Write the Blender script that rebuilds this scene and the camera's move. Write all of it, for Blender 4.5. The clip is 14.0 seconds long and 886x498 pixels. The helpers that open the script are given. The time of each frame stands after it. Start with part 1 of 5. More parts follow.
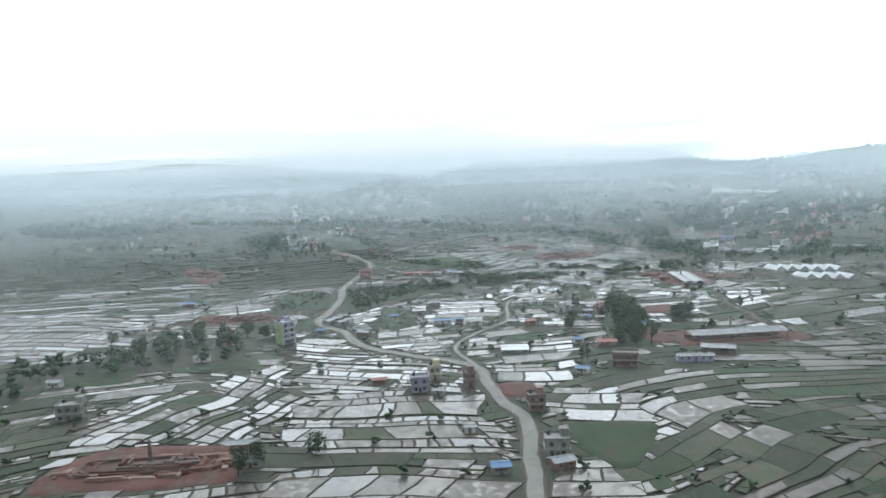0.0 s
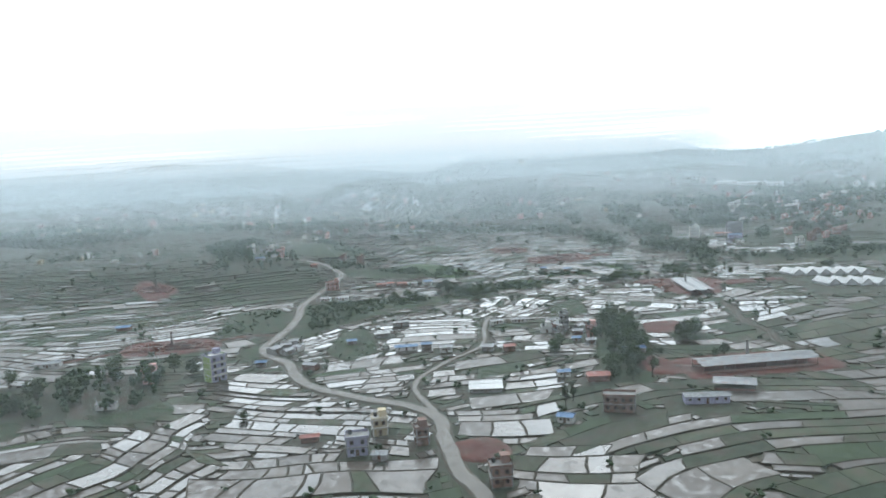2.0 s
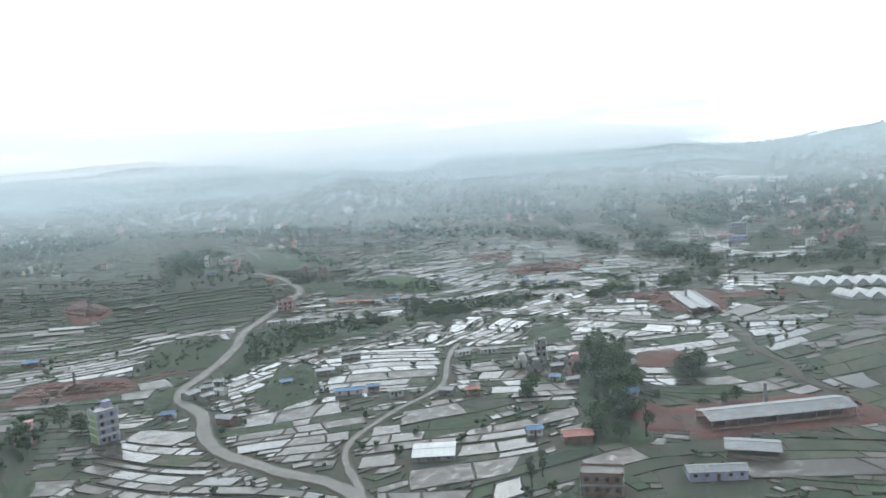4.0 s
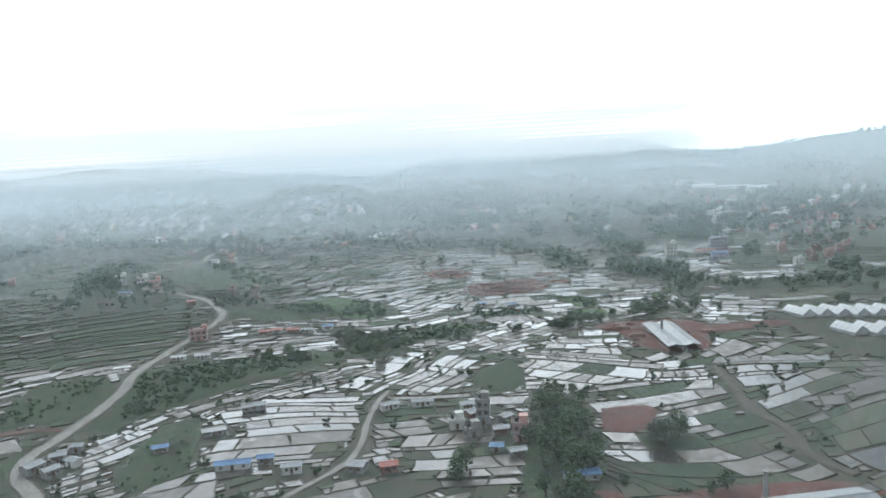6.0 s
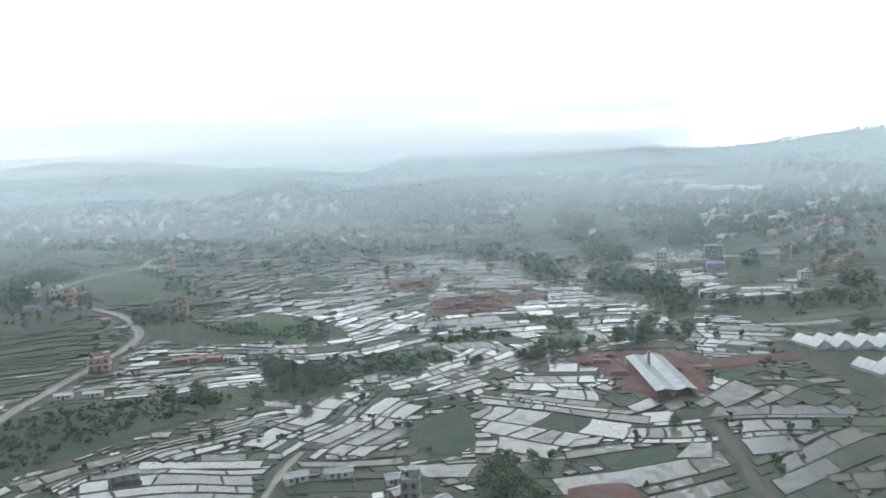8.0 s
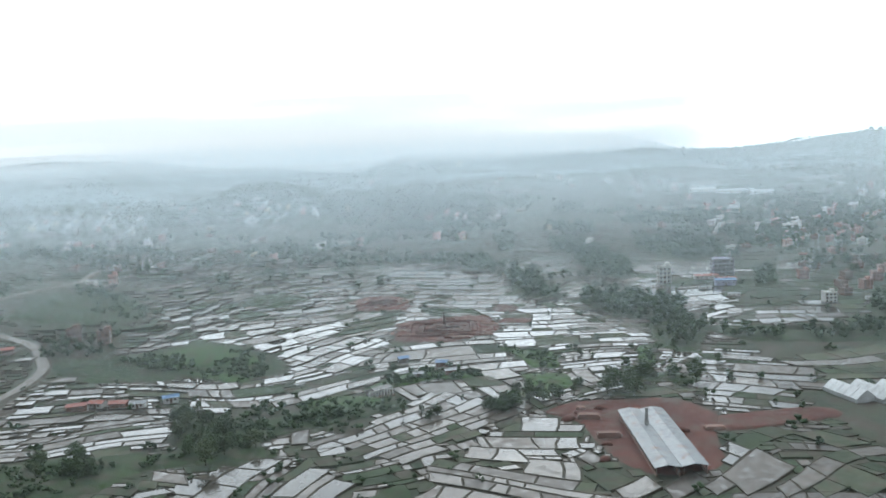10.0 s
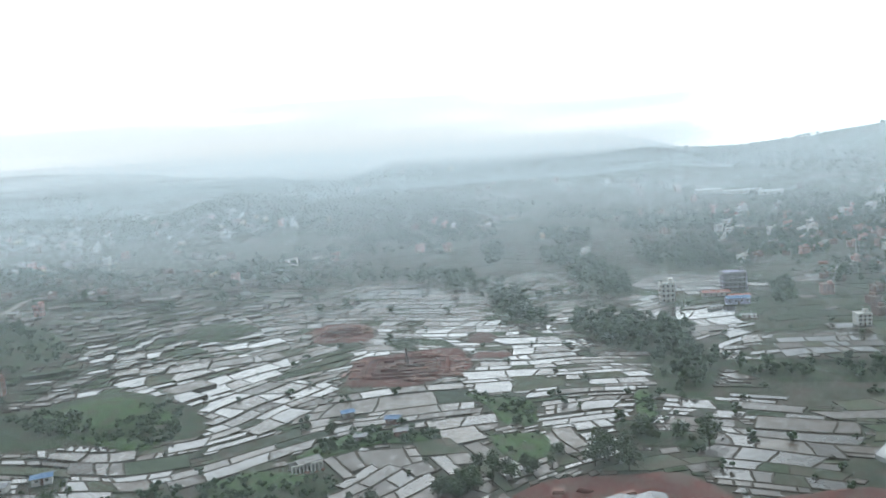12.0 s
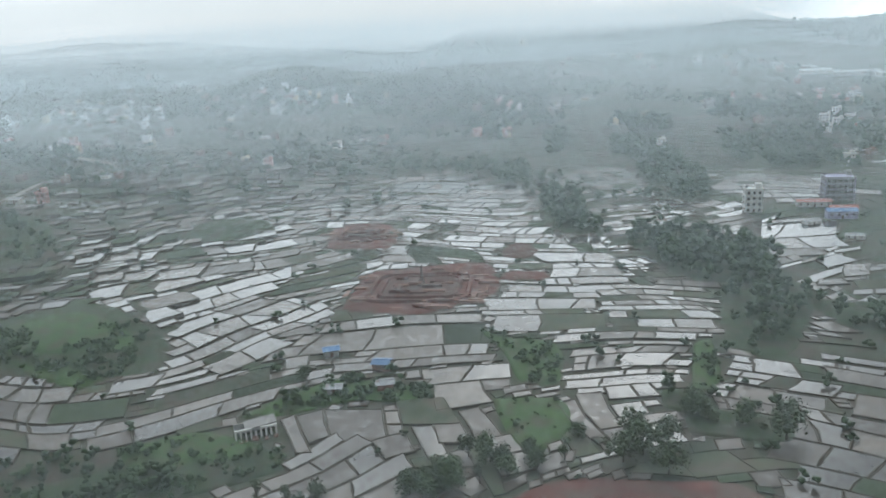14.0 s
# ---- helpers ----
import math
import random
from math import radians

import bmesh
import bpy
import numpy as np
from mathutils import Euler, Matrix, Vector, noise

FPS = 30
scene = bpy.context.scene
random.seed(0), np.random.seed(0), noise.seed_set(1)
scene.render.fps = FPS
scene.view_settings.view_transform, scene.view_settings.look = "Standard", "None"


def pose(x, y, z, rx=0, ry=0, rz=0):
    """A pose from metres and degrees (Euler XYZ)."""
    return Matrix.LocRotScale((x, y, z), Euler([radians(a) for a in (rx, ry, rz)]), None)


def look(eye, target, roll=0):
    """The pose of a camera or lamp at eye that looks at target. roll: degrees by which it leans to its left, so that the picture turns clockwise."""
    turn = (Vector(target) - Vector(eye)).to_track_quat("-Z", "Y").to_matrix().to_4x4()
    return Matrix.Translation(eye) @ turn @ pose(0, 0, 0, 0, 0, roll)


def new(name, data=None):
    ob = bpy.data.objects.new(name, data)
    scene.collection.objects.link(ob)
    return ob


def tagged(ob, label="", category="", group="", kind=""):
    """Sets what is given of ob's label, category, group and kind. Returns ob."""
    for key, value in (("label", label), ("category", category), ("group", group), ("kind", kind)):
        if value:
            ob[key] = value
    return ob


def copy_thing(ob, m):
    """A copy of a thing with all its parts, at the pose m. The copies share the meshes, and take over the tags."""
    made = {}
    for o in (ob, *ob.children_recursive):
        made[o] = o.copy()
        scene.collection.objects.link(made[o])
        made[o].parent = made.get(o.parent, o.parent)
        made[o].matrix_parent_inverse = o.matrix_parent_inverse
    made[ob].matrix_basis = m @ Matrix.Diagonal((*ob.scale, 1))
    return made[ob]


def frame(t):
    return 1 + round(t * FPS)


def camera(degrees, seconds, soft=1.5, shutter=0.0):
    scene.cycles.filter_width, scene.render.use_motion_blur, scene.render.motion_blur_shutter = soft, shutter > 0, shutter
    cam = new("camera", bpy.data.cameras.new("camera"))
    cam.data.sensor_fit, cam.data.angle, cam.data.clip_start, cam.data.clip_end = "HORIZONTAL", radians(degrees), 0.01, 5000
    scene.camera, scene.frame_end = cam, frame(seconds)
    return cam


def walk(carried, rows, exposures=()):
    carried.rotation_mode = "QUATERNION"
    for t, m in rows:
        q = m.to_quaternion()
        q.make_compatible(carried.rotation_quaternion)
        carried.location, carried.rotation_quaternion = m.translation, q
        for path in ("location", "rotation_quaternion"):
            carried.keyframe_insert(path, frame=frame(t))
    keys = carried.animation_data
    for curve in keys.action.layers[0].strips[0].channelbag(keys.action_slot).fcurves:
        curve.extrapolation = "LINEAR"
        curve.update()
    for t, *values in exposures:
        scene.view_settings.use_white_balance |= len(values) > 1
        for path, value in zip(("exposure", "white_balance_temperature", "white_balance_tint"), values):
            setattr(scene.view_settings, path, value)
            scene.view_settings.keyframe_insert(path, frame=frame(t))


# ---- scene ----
# A helicopter flies up a valley of flooded rice terraces under low cloud.
cam = camera(60.2, 14.0, soft=1.5)
METRES, EYE, TILT, LEAN, TURN = 500.0, 93.0, 0.0, 0.0, 0.0
ROWS = [
    (0.0, -0.0003, -0.0006, 0.0001, -0.23, -6.18, 2.08),
    (0.5, 0.0101, 0.0340, 0.0004, -0.25, -6.03, 2.03),
    (1.0, 0.0206, 0.0686, 0.0007, -0.17, -5.97, 2.28),
    (1.5, 0.0311, 0.1032, 0.0011, -0.16, -5.87, 2.82),
    (2.0, 0.0416, 0.1378, 0.0014, -0.13, -6.53, 3.19),
    (4.5, 0.0951, 0.3098, 0.0031, -0.55, -6.87, 4.27),
    (5.0, 0.1060, 0.3440, 0.0034, -1.17, -7.05, 4.07),
    (5.5, 0.1170, 0.3781, 0.0037, -1.76, -6.87, 3.55),
    (6.0, 0.1280, 0.4122, 0.0040, -1.92, -6.57, 3.52),
    (6.5, 0.1392, 0.4462, 0.0043, -2.21, -6.39, 3.39),
    (7.0, 0.1505, 0.4801, 0.0046, -2.39, -6.46, 3.14),
    (7.5, 0.1618, 0.5140, 0.0048, -2.42, -6.67, 3.38),
    (8.0, 0.1732, 0.5477, 0.0050, -2.56, -6.95, 2.99),
    (10.5, 0.2315, 0.7155, 0.0055, -2.15, -6.97, 2.89),
    (11.0, 0.2433, 0.7488, 0.0054, -2.18, -7.10, 3.26),
    (11.5, 0.2552, 0.7821, 0.0053, -2.18, -6.99, 3.78),
    (12.0, 0.2672, 0.8153, 0.0051, -2.01, -6.66, 4.06),
    (12.5, 0.2791, 0.8485, 0.0048, -1.59, -7.24, 4.26),
    (13.0, 0.2911, 0.8817, 0.0044, 1.86, -11.27, 4.24),
    (13.5, 0.3031, 0.9148, 0.0039, 3.70, -14.09, 3.97),
    (14.0, 0.3152, 0.9479, 0.0034, 4.28, -15.54, 3.47),
]
walk(cam, [(t, pose(0, 0, EYE, TILT, LEAN, TURN) @ pose(METRES * x, METRES * y, METRES * z, 90 + pitch, roll, yaw)) for t, x, y, z, yaw, pitch, roll in ROWS],
     [(0.0, -0.76, 6100, 6), (7.0, -0.80, 6100, 6), (12.3, -0.84, 6150, 6), (14.0, -0.99, 6250, 7)])

# ---- sky and sun ----
SUN_AZ, SUN_EL = radians(6), radians(34)
SUN_DIR = Vector((math.sin(SUN_AZ) * math.cos(SUN_EL), math.cos(SUN_AZ) * math.cos(SUN_EL), math.sin(SUN_EL)))
world = bpy.data.worlds.new("sky")
scene.world = world
world.use_nodes = True
wn, wl = world.node_tree.nodes, world.node_tree.links
wn.clear()
w_out, w_bg = wn.new("ShaderNodeOutputWorld"), wn.new("ShaderNodeBackground")
w_sky = wn.new("ShaderNodeTexSky")
w_sky.sky_type, w_sky.sun_disc, w_sky.sun_elevation, w_sky.sun_rotation = "NISHITA", False, SUN_EL, SUN_AZ
w_co, w_noise, w_ramp = wn.new("ShaderNodeTexCoord"), wn.new("ShaderNodeTexNoise"), wn.new("ShaderNodeValToRGB")
w_map = wn.new("ShaderNodeMapping")
w_map.inputs["Scale"].default_value = (1, 1, 3.0)
w_noise.inputs["Scale"].default_value, w_noise.inputs["Detail"].default_value = 2.6, 6
w_ramp.color_ramp.elements[0].position, w_ramp.color_ramp.elements[1].position = 0.36, 0.52
w_ramp.color_ramp.elements[0].color = (0.62, 0.62, 0.62, 1)
w_dot, w_glow, w_cloud, w_mix, w_scale = wn.new("ShaderNodeVectorMath"), wn.new("ShaderNodeMapRange"), wn.new("ShaderNodeVectorMath"), wn.new("ShaderNodeMix"), wn.new("ShaderNodeVectorMath")
w_dot.operation = "DOT_PRODUCT"
w_dot.inputs[1].default_value = SUN_DIR
w_glow.interpolation_type = "SMOOTHSTEP"
w_glow.inputs["From Min"].default_value, w_glow.inputs["From Max"].default_value = 0.5, 1.0
w_glow.inputs["To Min"].default_value, w_glow.inputs["To Max"].default_value = 1.0, 7.4
w_cloud.operation, w_cloud.inputs[0].default_value = "SCALE", (0.96, 1.0, 1.03)
w_scale.operation, w_scale.inputs["Scale"].default_value = "SCALE", 0.10
w_mix.data_type = "RGBA"
for a, b in ((w_co.outputs["Generated"], w_map.inputs["Vector"]), (w_map.outputs[0], w_noise.inputs["Vector"]), (w_noise.outputs["Fac"], w_ramp.inputs[0]),
             (w_co.outputs["Generated"], w_dot.inputs[0]), (w_dot.outputs["Value"], w_glow.inputs["Value"]), (w_glow.outputs[0], w_cloud.inputs["Scale"]),
             (w_sky.outputs[0], w_scale.inputs[0]), (w_ramp.outputs[0], w_mix.inputs["Factor"]), (w_scale.outputs[0], w_mix.inputs["A"]),
             (w_cloud.outputs[0], w_mix.inputs["B"]), (w_mix.outputs["Result"], w_bg.inputs["Color"]), (w_bg.outputs[0], w_out.inputs[0])):
    wl.new(a, b)
for az, el, near, dim in ((36, 15, 17, 0.75), (-38, 10, 10, 0.5), (42, 34, 22, 0.95), (-62, 25, 30, 0.8)):
    d, r, k, g, q = wn.new("ShaderNodeVectorMath"), wn.new("ShaderNodeMapRange"), wn.new("ShaderNodeMath"), wn.new("ShaderNodeMix"), wn.new("ShaderNodeMath")
    d.operation, k.operation, q.operation, g.data_type, r.interpolation_type = "DOT_PRODUCT", "MULTIPLY", "MULTIPLY", "RGBA", "SMOOTHSTEP"
    d.inputs[1].default_value = (math.sin(radians(az)) * math.cos(radians(el)), math.cos(radians(az)) * math.cos(radians(el)), math.sin(radians(el)))
    r.inputs["From Min"].default_value, r.inputs["From Max"].default_value = math.cos(radians(near)), math.cos(radians(near * 0.3))
    q.inputs[1].default_value, q.use_clamp = 2.3, True
    k.inputs[1].default_value = dim
    g.inputs["B"].default_value = (0.56, 0.66, 0.74, 1)
    past = w_bg.inputs["Color"].links[0].from_socket
    wl.new(w_co.outputs["Generated"], d.inputs[0])
    wl.new(d.outputs["Value"], r.inputs["Value"])
    wl.new(w_noise.outputs["Fac"], q.inputs[0])
    wl.new(r.outputs[0], k.inputs[0])
    wl.new(past, g.inputs["A"])
    mulr = wn.new("ShaderNodeMath")
    mulr.operation = "MULTIPLY"
    wl.new(k.outputs[0], mulr.inputs[0])
    wl.new(q.outputs[0], mulr.inputs[1])
    wl.new(mulr.outputs[0], g.inputs["Factor"])
    wl.new(g.outputs["Result"], w_bg.inputs["Color"])
sun = new("sun", bpy.data.lights.new("sun", "SUN"))
sun.data.energy, sun.data.angle, sun.data.color = 0.5, radians(24), (1.0, 0.96, 0.9)
sun.matrix_world = look(SUN_DIR * 800, (0, 0, 0))


# ---- materials ----
def material(name, dark, light, size=1.0, rough=0.85, bump=0.0, metal=0.0, fine=None, vary=0.0, ior=1.45, rough2=None, patch=None, stretch=(1, 1, 1)):
    """A surface that mixes two colours by noise of a feature size in metres, with finer grain, relief and a shift from object to object.
    patch: a third colour, its size and how much of the surface it takes."""
    m = bpy.data.materials.new(name)
    m.use_nodes = True
    n, l = m.node_tree.nodes, m.node_tree.links
    b = n["Principled BSDF"]
    co, mp = n.new("ShaderNodeTexCoord"), n.new("ShaderNodeMapping")
    l.new(co.outputs["Object"], mp.inputs["Vector"])
    mp.inputs["Scale"].default_value = stretch
    n1, n2 = n.new("ShaderNodeTexNoise"), n.new("ShaderNodeTexNoise")
    n1.inputs["Scale"].default_value, n1.inputs["Detail"].default_value, n1.inputs["Roughness"].default_value = 1 / size, 5, 0.6
    n2.inputs["Scale"].default_value, n2.inputs["Detail"].default_value = 1 / (fine or size * 0.12), 3
    add, ramp = n.new("ShaderNodeMath"), n.new("ShaderNodeValToRGB")
    add.operation = "MULTIPLY_ADD"
    add.inputs[1].default_value = 0.4
    l.new(mp.outputs[0], n1.inputs["Vector"])
    l.new(mp.outputs[0], n2.inputs["Vector"])
    l.new(n2.outputs["Fac"], add.inputs[0])
    l.new(n1.outputs["Fac"], add.inputs[2])
    ramp.color_ramp.elements[0].position, ramp.color_ramp.elements[1].position = 0.52, 0.9
    ramp.color_ramp.elements[0].color, ramp.color_ramp.elements[1].color = (*dark, 1), (*light, 1)
    l.new(add.outputs[0], ramp.inputs[0])
    colour = ramp.outputs[0]
    if patch:
        n3, r3, mx = n.new("ShaderNodeTexNoise"), n.new("ShaderNodeValToRGB"), n.new("ShaderNodeMix")
        n3.inputs["Scale"].default_value, n3.inputs["Detail"].default_value = 1 / patch[1], 4
        r3.color_ramp.elements[0].position, r3.color_ramp.elements[1].position = 0.56 - patch[2] * 0.3, 0.74 - patch[2] * 0.3
        mx.data_type = "RGBA"
        mx.inputs["B"].default_value = (*patch[0], 1)
        l.new(mp.outputs[0], n3.inputs["Vector"])
        l.new(n3.outputs["Fac"], r3.inputs[0])
        l.new(r3.outputs[0], mx.inputs["Factor"])
        l.new(colour, mx.inputs["A"])
        colour = mx.outputs["Result"]
        if rough2 is not None:
            mr = n.new("ShaderNodeMapRange")
            mr.inputs["To Min"].default_value, mr.inputs["To Max"].default_value = rough, rough2
            l.new(r3.outputs[0], mr.inputs["Value"])
            l.new(mr.outputs[0], b.inputs["Roughness"])
    if vary:
        info, mr, hs = n.new("ShaderNodeObjectInfo"), n.new("ShaderNodeMapRange"), n.new("ShaderNodeHueSaturation")
        mr.inputs["To Min"].default_value, mr.inputs["To Max"].default_value = 1 - vary, 1 + vary
        l.new(info.outputs["Random"], mr.inputs["Value"])
        l.new(mr.outputs[0], hs.inputs["Value"])
        l.new(colour, hs.inputs["Color"])
        colour = hs.outputs[0]
    l.new(colour, b.inputs["Base Color"])
    if rough2 is None or not patch:
        b.inputs["Roughness"].default_value = rough
    b.inputs["Metallic"].default_value, b.inputs["IOR"].default_value = metal, ior
    if bump:
        bp = n.new("ShaderNodeBump")
        bp.inputs["Strength"].default_value, bp.inputs["Distance"].default_value = 0.6, bump
        l.new(add.outputs[0], bp.inputs["Height"])
        l.new(bp.outputs[0], b.inputs["Normal"])
    return m


def island_vary(m, amount):
    """Shifts the brightness of every loose piece of a joined mesh by chance."""
    n, l = m.node_tree.nodes, m.node_tree.links
    b = n["Principled BSDF"]
    src = b.inputs["Base Color"].links[0].from_socket
    geo, mr, hs = n.new("ShaderNodeNewGeometry"), n.new("ShaderNodeMapRange"), n.new("ShaderNodeHueSaturation")
    mr.inputs["To Min"].default_value, mr.inputs["To Max"].default_value = 1 - amount, 1 + amount
    l.new(geo.outputs["Random Per Island"], mr.inputs["Value"])
    l.new(mr.outputs[0], hs.inputs["Value"])
    l.new(src, hs.inputs["Color"])
    l.new(hs.outputs[0], b.inputs["Base Color"])
    return m


M_GROUND = material("valley_ground", (0.032, 0.044, 0.025), (0.074, 0.082, 0.050), 20, 0.95, 0.6, fine=1.8, patch=((0.088, 0.074, 0.058), 13, 0.32))
M_BUND = material("bund_earth", (0.062, 0.057, 0.043), (0.130, 0.114, 0.088), 7, 0.95, 0.1, fine=0.8)
M_WATER = material("paddy_water", (0.064, 0.058, 0.048), (0.132, 0.117, 0.099), 14, 0.06, 0.003, fine=1.2, ior=1.48, rough2=0.26, patch=((0.062, 0.054, 0.044), 5, 0.22), vary=0.4)
M_MUDWATER = material("muddy_water", (0.062, 0.053, 0.043), (0.124, 0.103, 0.084), 10, 0.2, 0.006, fine=0.9, ior=1.33, rough2=0.42, patch=((0.066, 0.057, 0.046), 4, 0.3), vary=0.3)
M_MUD = material("ploughed_mud", (0.068, 0.055, 0.044), (0.132, 0.110, 0.092), 5, 0.5, 0.06, fine=0.6, patch=((0.15, 0.14, 0.127), 3, 0.2), rough2=0.15, vary=0.2, ior=1.33)
M_GREEN = material("young_crop", (0.032, 0.053, 0.025), (0.058, 0.083, 0.038), 9, 0.9, 0.08, fine=0.5, vary=0.25)
M_DRY = material("fallow_grass", (0.036, 0.050, 0.029), (0.080, 0.088, 0.054), 12, 0.95, 0.08, fine=0.7, vary=0.25, patch=((0.085, 0.074, 0.056), 7, 0.3))
M_ROAD = material("gravel_road", (0.19, 0.177, 0.16), (0.30, 0.282, 0.256), 5, 0.9, 0.03, fine=0.5)
M_LEAF = material("foliage", (0.026, 0.050, 0.019), (0.070, 0.110, 0.040), 3.0, 0.8, 0.0, fine=0.5, vary=0.3)
M_LEAF2 = material("light_foliage", (0.042, 0.066, 0.028), (0.100, 0.130, 0.058), 3.0, 0.8, 0.0, fine=0.5, vary=0.3)
M_WOOD = island_vary(material("woodland_foliage", (0.020, 0.042, 0.018), (0.054, 0.090, 0.035), 6.0, 0.85, 0.0, fine=0.9), 0.22)
M_BARK = material("bark", (0.05, 0.04, 0.03), (0.12, 0.10, 0.08), 0.6, 0.95, 0.03)
M_BRICK = material("red_brickwork", (0.20, 0.125, 0.100), (0.33, 0.21, 0.175), 2.5, 0.9, 0.02, fine=0.25, vary=0.15)
M_REDSOIL = material("red_brick_earth", (0.088, 0.037, 0.028), (0.160, 0.064, 0.047), 12, 0.95, 0.2, fine=1.2, patch=((0.12, 0.085, 0.068), 9, 0.25))
M_CONC = material("bare_concrete", (0.22, 0.215, 0.205), (0.38, 0.37, 0.35), 2.2, 0.9, 0.01, fine=0.2, vary=0.15)
M_PLASTER = material("white_plaster", (0.50, 0.49, 0.46), (0.74, 0.73, 0.70), 3.0, 0.85, 0.005, fine=0.3, vary=0.1)
M_PINK = material("pink_plaster", (0.46, 0.27, 0.24), (0.60, 0.38, 0.34), 3.0, 0.85, 0.005, fine=0.3, vary=0.15)
M_CREAM = material("cream_plaster", (0.48, 0.40, 0.26), (0.64, 0.55, 0.38), 3.0, 0.85, 0.005, fine=0.3, vary=0.15)
M_LILAC = material("lilac_plaster", (0.34, 0.33, 0.46), (0.47, 0.46, 0.60), 3.0, 0.85, 0.005, fine=0.3, vary=0.1)
M_TIN = material("zinc_sheet", (0.19, 0.20, 0.21), (0.31, 0.325, 0.335), 3.0, 0.5, 0.0, 0.2, fine=0.4, patch=((0.24, 0.17, 0.13), 2.2, 0.1), vary=0.1)
M_BLUETIN = material("blue_sheet", (0.06, 0.14, 0.28), (0.11, 0.22, 0.39), 3.0, 0.5, 0.0, 0.1, fine=0.4, vary=0.15)
M_REDTIN = material("red_sheet", (0.28, 0.085, 0.065), (0.40, 0.15, 0.11), 3.0, 0.55, 0.0, 0.1, fine=0.4, vary=0.2)
M_FILM = material("greenhouse_film", (0.40, 0.41, 0.41), (0.56, 0.57, 0.57), 5.0, 0.35, 0.01, fine=0.6, vary=0.1)
M_GLASS = material("dark_window", (0.02, 0.022, 0.025), (0.05, 0.055, 0.06), 1.0, 0.12)
M_FRAME = material("window_timber", (0.10, 0.06, 0.04), (0.18, 0.11, 0.07), 0.5, 0.7)
M_TANK = material("black_plastic", (0.015, 0.015, 0.016), (0.03, 0.03, 0.032), 0.8, 0.45)
M_MEADOW = material("meadow_grass", (0.018, 0.037, 0.014), (0.048, 0.078, 0.027), 9, 0.95, 0.3, fine=1.0, patch=((0.064, 0.064, 0.042), 6, 0.35))
M_ASH = material("kiln_ash", (0.068, 0.040, 0.031), (0.122, 0.074, 0.057), 5, 0.95, 0.1, fine=0.6, patch=((0.12, 0.07, 0.055), 4, 0.3))
M_SOOT = material("sooty_brick", (0.11, 0.085, 0.075), (0.20, 0.155, 0.135), 2.0, 0.9, 0.03, fine=0.3)
M_LIME = material("lime_plaster", (0.36, 0.46, 0.20), (0.48, 0.58, 0.28), 3.0, 0.85, 0.005, fine=0.3)
M_LUSH = material("lush_grass", (0.034, 0.076, 0.021), (0.074, 0.132, 0.040), 6, 0.95, 0.2, fine=0.7, patch=((0.072, 0.074, 0.044), 5, 0.25))
M_STRAW = material("straw", (0.30, 0.24, 0.14), (0.45, 0.37, 0.23), 0.8, 0.95, 0.05)


# ---- shape of the land ----
def step(a, b, v):
    t = np.clip((v - a) / (b - a), 0, 1)
    return t * t * (3 - 2 * t)


def bump(x, y, cx, cy, sx, sy):
    return np.exp(-((x - cx) / sx) ** 2 - ((y - cy) / sy) ** 2)


def land(x, y):
    """The height of the ground: a flat valley floor with low knolls that rises towards hills all round."""
    x, y = np.asarray(x, float), np.asarray(y, float)
    left = step(120, -160, x)
    z = 13 * np.maximum(left * step(880, 1080, y), step(-190, -310, x) * step(600, 850, y)) + 8 * (1 - left) * step(1080, 1260, y)
    z = z + 22 * step(1290, 1560, y) + 30 * step(1550, 2100, y)
    z = z + 20 * bump(x, y, -150, 790, 110, 130) + 6 * bump(x, y, -260, 1000, 160, 120) + 11 * bump(x, y, -110, 960, 110, 110)
    z = z + 33 * bump(x, y, -110, 1450, 95, 55) + 13 * bump(x, y, 50, 1460, 120, 55) + 8 * bump(x, y, 350, 1120, 130, 70)
    z = z + 4 * bump(x, y, 5, 715, 22, 26) + 3 * bump(x, y, 12, 855, 20, 18) + 3 * bump(x, y, -40, 560, 60, 28)
    # the mountain in the middle, the col beside it and the ridge beyond the col
    ridge = 66 * step(-40, 120, x) - 44 * step(500, 690, x) + 36 * step(760, 1120, x)
    z = z + ridge * np.exp(-((y - 1850) / 300) ** 2)
    z = z + 38 * np.exp(-((x + 900) / 620) ** 4 - ((y - 1950) / 320) ** 2) + 85 * step(300, -300, x) * np.exp(-((y - 2700) / 480) ** 2) + 40 * step(200, -200, x) * np.exp(-((y - 3700) / 500) ** 2)
    far = step(1350, 1800, np.hypot(x, y))
    z = z + far * (5 * np.sin(x / 170 + y / 390) + 4 * np.sin(y / 210 - x / 340 + 2) + 2.5 * np.sin(x / 83 + y / 131) + 1.6 * np.sin(x / 41 - y / 67))
    return z + 90 * step(900, 3500, -y) + 90 * step(1700, 4000, np.abs(x))


def mesh_ob(name, verts, faces, mats, parent=None, label="", indices=None, smooth=False):
    me = bpy.data.meshes.new(name)
    me.from_pydata([tuple(map(float, v)) for v in verts], [], faces)
    for m in mats if isinstance(mats, (list, tuple)) else [mats]:
        me.materials.append(m)
    if indices is not None:
        me.polygons.foreach_set("material_index", indices)
    if smooth:
        me.polygons.foreach_set("use_smooth", [True] * len(me.polygons))
    me.update()
    ob = new(name, me)
    if parent:
        ob.parent = parent
    if label:
        ob["label"] = label
    return ob


